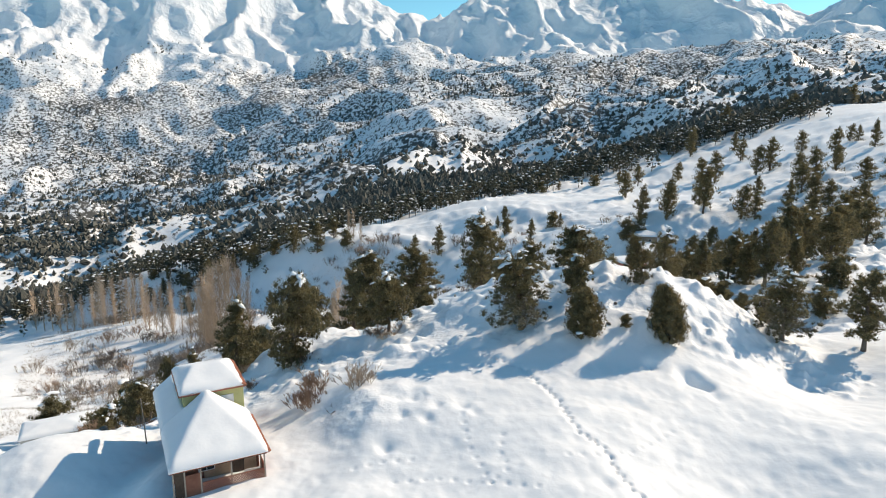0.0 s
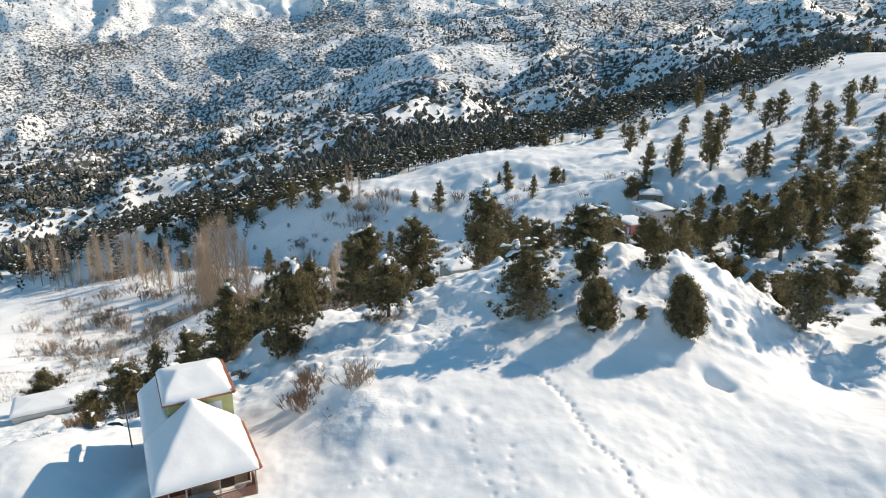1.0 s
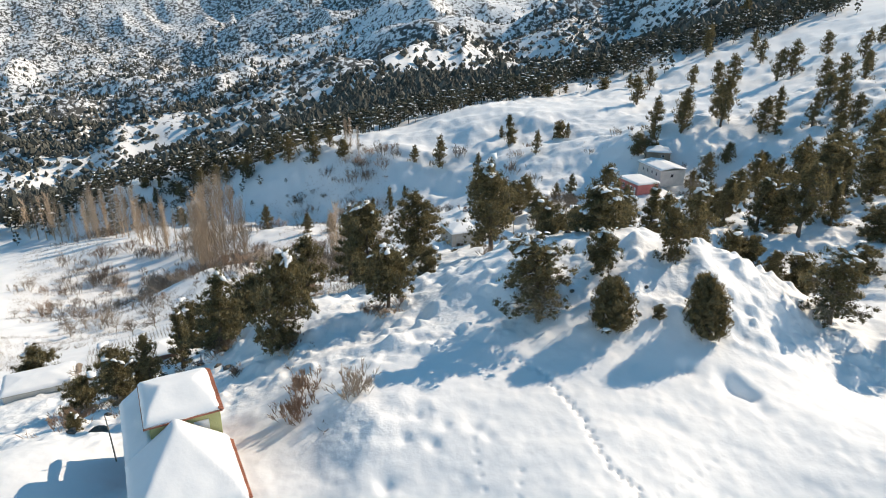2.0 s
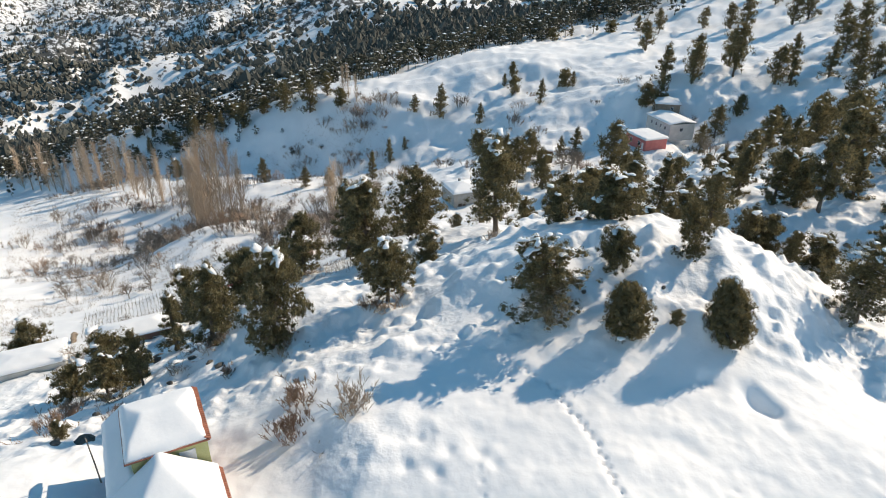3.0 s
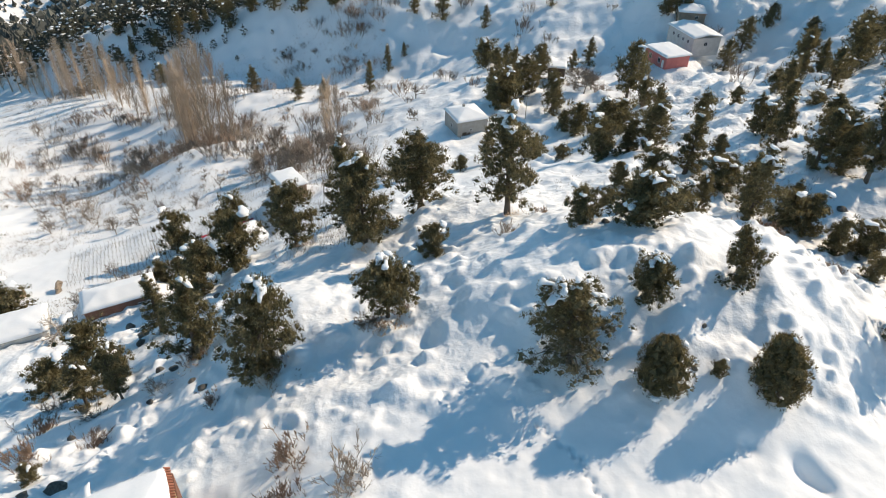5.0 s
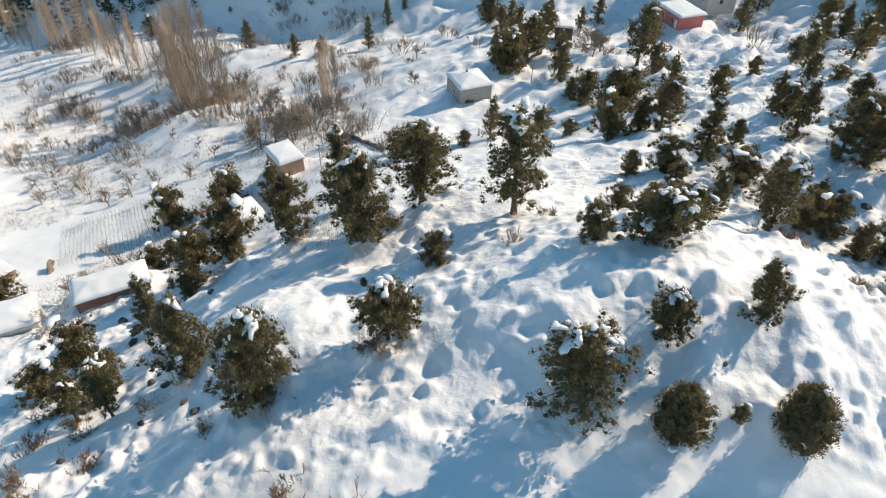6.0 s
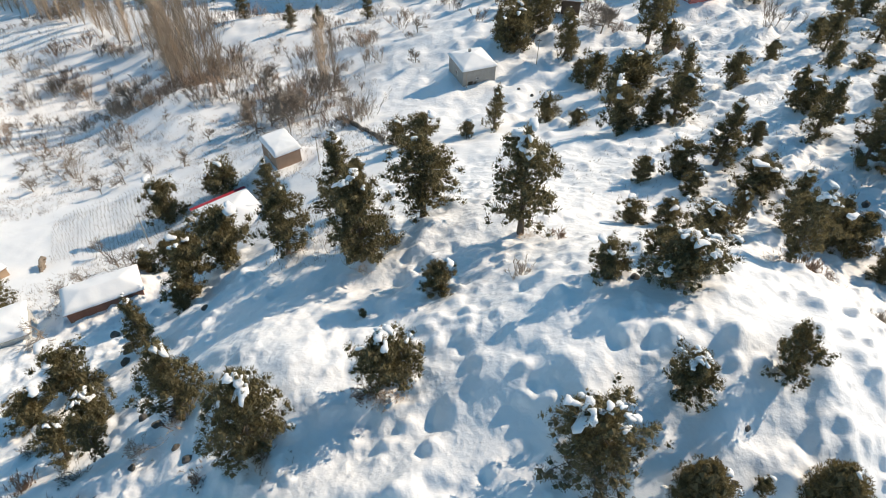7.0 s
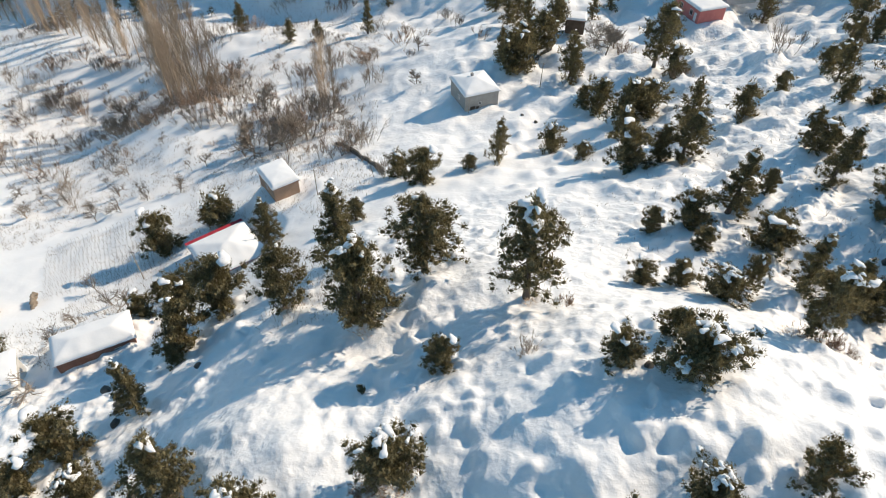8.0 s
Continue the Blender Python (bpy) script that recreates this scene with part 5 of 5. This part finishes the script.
def chalet():
    c = thing("chalet", pose(-17.35, 39.35, 0, 0, 0, 30), "small hillside house with snow-covered roofs and a wooden porch", "house")
    w, d, eave, base = 6.7, 14.0, 1.55, -0.55
    # body behind the porch
    block("wall", (0.55, 2.0, base - 0.8), (2.4, 2.22, eave), BROWN_WALL, c, "red-brown boarded wall")
    block("wall", (2.4, 2.0, base - 0.8), (6.1, 2.22, eave), PLANK, c, "tan boarded wall")
    block("wall", (0.55, 13.4, base - 2.5), (6.1, 13.6, eave), GREEN_WALL, c)
    block("wall", (0.35, 2.0, base - 2.5), (0.55, 13.6, eave), BROWN_WALL, c)
    block("wall", (6.1, 2.0, base - 0.8), (6.3, 13.6, eave), BROWN_WALL, c)
    block("porch_floor", (0.1, 0.15, base - 0.15), (6.5, 2.0, base), PLANK, c, "tan plank floor")
    block("porch_base", (0.1, 0.15, base - 1.3), (6.5, 2.0, base - 0.154), STONE, c, "rubble stone base")
    window(c, (1, -1, 2.0), 2.6, 1.0, 1.0, 0.2)
    door = block("door", (4.3, 1.94, base), (5.2, 1.994, 1.45), DARK_WOOD, c, "dark wooden door")
    block("handle", (4.4, 1.90, 0.4), (4.44, 1.936, 0.55), RUST, door, bevel=0)
    for x in (0.22, 0.95, 2.0, 4.05, 6.35):
        block("post", (x - 0.05, 0.2, base), (x + 0.05, 0.3, eave), POST, c, bevel=0.01)
    block("post", (6.3, 1.6, base), (6.4, 1.7, eave), POST, c, bevel=0.01)
    block("beam", (0.05, 0.16, eave - 0.14), (6.55, 0.34, eave - 0.004), DARK_WOOD, c, "dark eaves beam")
    # lower boards beside the steps
    block("side_panel", (0.3, 0.22, base), (0.9, 0.27, 1.5), DARK_WOOD, c, "dark boarded screen")
    block("side_panel", (1.0, 0.22, base), (1.95, 0.27, 1.1), BROWN_WALL, c, "red-brown screen")
    # lattice rail
    def rail(a, b):
        a, b = Vector(a), Vector(b)
        l = (b - a).length
        way = (b - a).normalized()
        bm = bmesh.new()
        n = int(l / 0.2)
        across = Vector((-way.y, way.x, 0)) * 0.018
        for k in range(-3, n + 1):
            for sgn in (1, -1):
                s0, s1 = k * 0.2, k * 0.2 + 0.72
                pts = []
                for s, h in ((s0, 0.06 if sgn > 0 else 0.78), (s1, 0.78 if sgn > 0 else 0.06)):
                    pts.append((s, h))
                (s0, h0), (s1, h1) = pts
                t0, t1 = max(0, -s0) / (s1 - s0), 1 - max(0, s1 - l) / (s1 - s0)
                if t1 <= t0:
                    continue
                p = a + way * (s0 + (s1 - s0) * t0) + Vector((0, 0, h0 + (h1 - h0) * t0)) + across * sgn
                q = a + way * (s0 + (s1 - s0) * t1) + Vector((0, 0, h0 + (h1 - h0) * t1)) + across * sgn
                side = Vector((0, 0, 1)).cross(q - p).normalized() * 0.012
                up = (q - p).cross(side).normalized() * 0.032
                vs = [bm.verts.new(m) for m in (p - up - side, p + up - side, q + up - side, q - up - side, p - up + side, p + up + side, q + up + side, q - up + side)]
                for f in ((3, 2, 1, 0), (4, 5, 6, 7), (0, 1, 5, 4), (2, 3, 7, 6), (1, 2, 6, 5), (3, 0, 4, 7)):
                    bm.faces.new([vs[i] for i in f])
        lattice_part = part("railing", bm, TILE, c, "red-brown wooden lattice railing")
        for h in (0.0, 0.8):
            bm = bmesh.new()
            r = bmesh.ops.create_cube(bm, size=1, matrix=Matrix.Translation((a + b) / 2 + Vector((0, 0, h + 0.03))) @ way.to_track_quat("X", "Z").to_matrix().to_4x4() @ Matrix.Diagonal((l, 0.08, 0.06, 1)))
            part("rail", bm, TILE, lattice_part)
    rail((2.08, 0.22, base), (6.3, 0.22, base))
    rail((6.42, 0.3, base), (6.42, 1.95, base))
    # main roof: hipped over the porch, ridge running back
    shape = lambda x, y: hip(x, y, w, 6.4, 0.60, 0, 1.0, 0.77)
    roof(c, 0, 0, w, 6.4, eave, shape, TILE, 0.42, 0.10, 3, -0.05, 0.03, "terracotta tiled roof", 0.16)
    # the lower slope that runs on behind it
    lean = lambda x, y: x * 0.77
    roof(c, 0, 6.404, 1.74, d - 6.4, eave, lean, TILE, 0.42, 0.10, 5, -0.03, 0.03, "terracotta tiled roof")
    # tile ends along the bare right eave
    for k in range(30):
        y = 0.15 + k * 0.21
        bm = bmesh.new()
        bmesh.ops.create_cone(bm, cap_ends=True, segments=8, radius1=0.085, radius2=0.075, depth=0.34, matrix=pose(w - 0.04, y, eave + 0.13, 0, 90 + 38, 0))
        part("roof_tile", bm, TILE, c)
    # the upper room
    up = 4.15
    block("upper_wall", (1.75, 6.65, 0.9), (6.25, 6.87, up), GREEN_WALL, c, "lime green plaster wall")
    block("upper_wall", (1.75, 11.4, 0.9), (6.25, 11.62, up), GREEN_WALL, c, "lime green plaster wall")
    block("upper_wall", (1.75, 6.87, 0.9), (1.97, 11.4, up), GREEN_WALL, c, "lime green plaster wall")
    block("upper_wall", (6.03, 6.87, 0.9), (6.25, 11.4, up), GREEN_WALL, c, "lime green plaster wall")
    pane = block("window", (4.55, 6.63, 2.75), (5.4, 6.646, 3.55), WHITE_PAINT, c, "pale shuttered window", 0)
    for lo, hi in (((4.49, 6.60, 2.69), (4.55, 6.646, 3.61)), ((5.4, 6.60, 2.69), (5.46, 6.646, 3.61)), ((4.55, 6.60, 3.55), (5.4, 6.646, 3.61)), ((4.55, 6.60, 2.69), (5.4, 6.646, 2.75))):
        block("frame", lo, hi, WHITE_PAINT, pane, bevel=0)
    shape2 = lambda x, y: min(hip(x, y, 5.0, 5.7, 0.5, 0.5, 1.0, 0.62), 0.85)
    roof(c, 1.4, 6.3, 5.0, 5.7, up, shape2, TILE, 0.42, 0.09, 9, 0.05, 0.05, "terracotta tiled roof", 0.14)
    for k in range(27):
        bm = bmesh.new()
        bmesh.ops.create_cone(bm, cap_ends=True, segments=8, radius1=0.08, radius2=0.07, depth=0.40, matrix=pose(6.30, 6.41 + k * 0.21, up + 0.19, 0, 90 + 32, 0))
        part("roof_tile", bm, TILE, c)


chalet()


def cottage(name, x, y, z, turn, w, d, tall, mat, label, roof_mat, pitch=0.4, front=1.0, back=1.0, side=1.0, over=0.35, snow=0.35, seed=1, openings=(), below=1.5):
    c = thing(name, pose(x, y, z, 0, 0, turn), label, "house")
    walls(c, w, d, -below, tall, mat)
    shape = lambda px, py: hip(px, py, w + 2 * over, d + 2 * over, front, back, side, pitch)
    roof(c, -over, -over, w + 2 * over, d + 2 * over, tall, shape, roof_mat, snow, 0.10, seed)
    for face, at, ow, oh, oz in openings:
        plane = {"front": (1, -1, 0.0), "right": (0, 1, w), "left": (0, -1, 0.0)}[face]
        window(c, plane, at, ow, oh, oz)
    return c


gray = cottage("village_house", -1.3, 165.0, -30.0, 24, 7.6, 8.0, 4.3, CONCRETE, "grey rendered two-storey house with snowy hipped roof", CONCRETE, 0.32, 0.9, 0.9, 1.0, 0.3, 0.38, 4,
               (("front", 3.4, 0.5, 0.5, 1.9), ("right", 3.0, 0.8, 0.9, 1.9), ("left", 3.5, 0.9, 1.0, 1.8)))
block("door", (1.2, -0.05, -0.3), (2.3, -0.004, 1.7), DARK_WOOD, gray, "dark wooden store door")
block("door", (2.5, -0.05, -0.3), (3.2, -0.004, 1.5), DARK_WOOD, gray, "dark wooden store door")
block("post", (0.5, -0.7, -0.6), (0.62, -0.58, 4.2), POST, gray)
block("chimney", (3.4, 5.0, 4.4), (3.9, 5.5, 6.3), CONCRETE, gray, "short grey chimney")
block("stair_wall", (-1.2, -4.5, -2.0), (-0.95, 2.0, 0.1), CONCRETE, gray, "sloping concrete stair wall")

cottage("stone_hut", -34.3, 134.0, -29.4, 38, 4.8, 6.4, 3.1, TAN_WALL, "small tan rendered hut under thick snow", RUST, 0.10, 0.8, 0.8, 1.0, 0.25, 0.85, 5, (("left", 3.0, 0.7, 0.7, 1.4),))

red = cottage("red_roofed_house", -41.3, 117.4, -33.9, 41, 9.6, 8.8, 2.7, PALE_WALL, "low house with snow and a bare red roof strip", RED_SHEET, 0.30, 1.0, 1.0, 1.0, 0.4, 0.32, 6, (("right", 4, 0.9, 0.9, 1.0),))
bm = bmesh.new()
box(bm, (-0.4, 9.22, 2.70), (10.0, 10.05, 2.82), 0.02)
part("roof_edge", bm, RED_SHEET, red, "bare red metal roof edge")

cottage("long_shed", -52.2, 94.0, -25.2, 31, 9.6, 4.6, 2.7, RUST, "long low rusty-walled shed under snow", RUST, 0.30, 1.0, 1.0, 1.0, 0.3, 0.42, 7, (("front", 7.5, 1.2, 1.2, 0.6),))
cottage("low_store", -64.5, 87.2, -26.4, 30, 9.0, 5.6, 2.6, PALE_WALL, "low store with a broad smooth snow roof", CONCRETE, 0.16, 1.0, 1.0, 1.0, 0.3, 0.5, 8)
pink = cottage("pink_house", 53.4, 198.0, -23.7, 22, 7.4, 9.6, 3.0, PINK_WALL, "pink plastered cottage with a flat snowy roof", CONCRETE, 0.06, 1.0, 1.0, 1.0, 0.4, 0.5, 9,
               (("left", 3.0, 1.0, 1.3, 0.8), ("left", 7.0, 1.0, 1.3, 0.8)))
block("door", (-0.05, 0.9, 0), (-0.004, 1.8, 2.0), WHITE_PAINT, pink, "pale door")
block("terrace_wall", (-4.2, 0.6, -1.6), (-3.9, 9.0, 0.5), CONCRETE, pink, "grey terrace wall")
cottage("long_white_house", 63.2, 209.0, -22.6, 17, 8.6, 13.0, 3.6, PALE_WALL, "long pale limewashed house with a snow roof", CONCRETE, 0.16, 0.0, 0.0, 1.0, 0.4, 0.45, 10,
        (("left", 2.5, 0.8, 1.0, 1.6), ("left", 5.0, 0.8, 1.0, 1.6), ("left", 7.5, 0.8, 1.0, 1.6), ("left", 10.0, 0.8, 1.0, 1.6), ("front", 4.0, 1.0, 1.0, 1.4)))
cottage("stone_house", 63.4, 227.0, -19.6, -10, 7.4, 7.6, 2.6, STONE, "small stone house with a steep snowy roof", RUST, 0.34, 1.0, 1.0, 1.0, 0.35, 0.4, 11, (("front", 5.0, 0.8, 0.8, 1.0),))
cottage("open_shed", 22.9, 201.4, -27.6, -8, 4.6, 4.2, 2.1, DARK_WOOD, "small dark open shed under a flat snow roof", RUST, 0.05, 1.0, 1.0, 1.0, 0.3, 0.45, 12)


def pole(x, y, tall, lean=0.0, label="thin weathered wooden pole standing in the snow", wire=True, r=0.09):
    c = thing("utility_pole", pose(x, y, ground_at(x, y), 0, lean, 0), label, "pole", "poles")
    v, f = [], []
    tube([(0, 0, -0.5), (0.02, 0, tall * 0.5), (0, 0, tall)], [r, r * 0.85, r * 0.65], 8, v, f)
    part("shaft", mesh_of("shaft", v, f, POST, True), None, c)
    if wire:
        block("crossarm", (-0.5, -0.04, tall - 0.35), (0.5, 0.04, tall - 0.27), DARK_WOOD, c, bevel=0)
    return c


pole(-55.3, 120.8, 6.9)
pole(14.9, 173.7, 6.2)
pole(-26.2, 132.8, 5.6)
pole(-24.6, 50.1, 4.2, -2, "thin pale pole leaning beside the small house", False, 0.06)


def ruin():
    """A broken stone wall stump, laid stone by stone."""
    c = thing("ruined_wall", pose(-72.4, 115.6, ground_at(-72.4, 115.6), 0, 0, 115), "broken brown rubble wall standing in the snow", "ruin")
    rng = random.Random(90)
    for k in range(46):
        row, col = k // 10, k % 10
        if row + abs(col - 3) * 0.35 > 4.4:
            continue
        me = ROCKS[k % 4].copy()
        me.materials.clear()
        me.materials.append(STONE)
        o = part("stone", me, None, c)
        o.matrix_basis = pose(-1.9 + col * 0.42 + rng.uniform(-.06, .06), rng.uniform(-.2, .2), 0.1 + row * 0.36, rng.uniform(-20, 20), rng.uniform(-20, 20), rng.uniform(0, 360)) @ Matrix.Diagonal((0.55, 0.75, 0.5, 1))


ruin()
cottage("plank_hut", -78.2, 110.6, -37.6, 62, 3.0, 3.4, 2.0, PLANK, "small yellow plank hut with snow on top", RUST, 0.1, 1.0, 1.0, 1.0, 0.2, 0.4, 13)


def dry_stone(name, line, tall, label):
    """A low field wall: rubble laid along a line, snow between."""
    c = thing(name, pose(line[0][0], line[0][1], 0), label, "wall", "field walls")
    rng = random.Random(len(line) * 7 + int(line[0][0]))
    n = 0
    for (ax, ay), (bx, by) in zip(line, line[1:]):
        l = math.hypot(bx - ax, by - ay)
        k = int(l / 0.75)
        for i in range(k):
            t = (i + rng.uniform(-.2, .2)) / k
            x, y = ax + (bx - ax) * t + rng.uniform(-.15, .15), ay + (by - ay) * t + rng.uniform(-.15, .15)
            o = part("stone", ROCKS[n % 4], None, c)
            s = rng.uniform(0.7, 1.15)
            o.matrix_basis = pose(x - line[0][0], y - line[0][1], ground_at(x, y) + tall * 0.35, rng.uniform(-15, 15), rng.uniform(-15, 15), rng.uniform(0, 360)) @ Matrix.Diagonal((s, s * 0.8, s * tall * 1.3, 1))
            n += 1


dry_stone("field_wall", ((-28.5, 160.5), (-23.5, 152.5), (-19.5, 146.1), (-15.3, 138.5)), 1.0, "low rubble field wall edged with snow")
dry_stone("roadside_wall", ((11.0, 182.0), (14.5, 187.0), (19.0, 191.5)), 1.0, "low dark rubble wall beside the track")
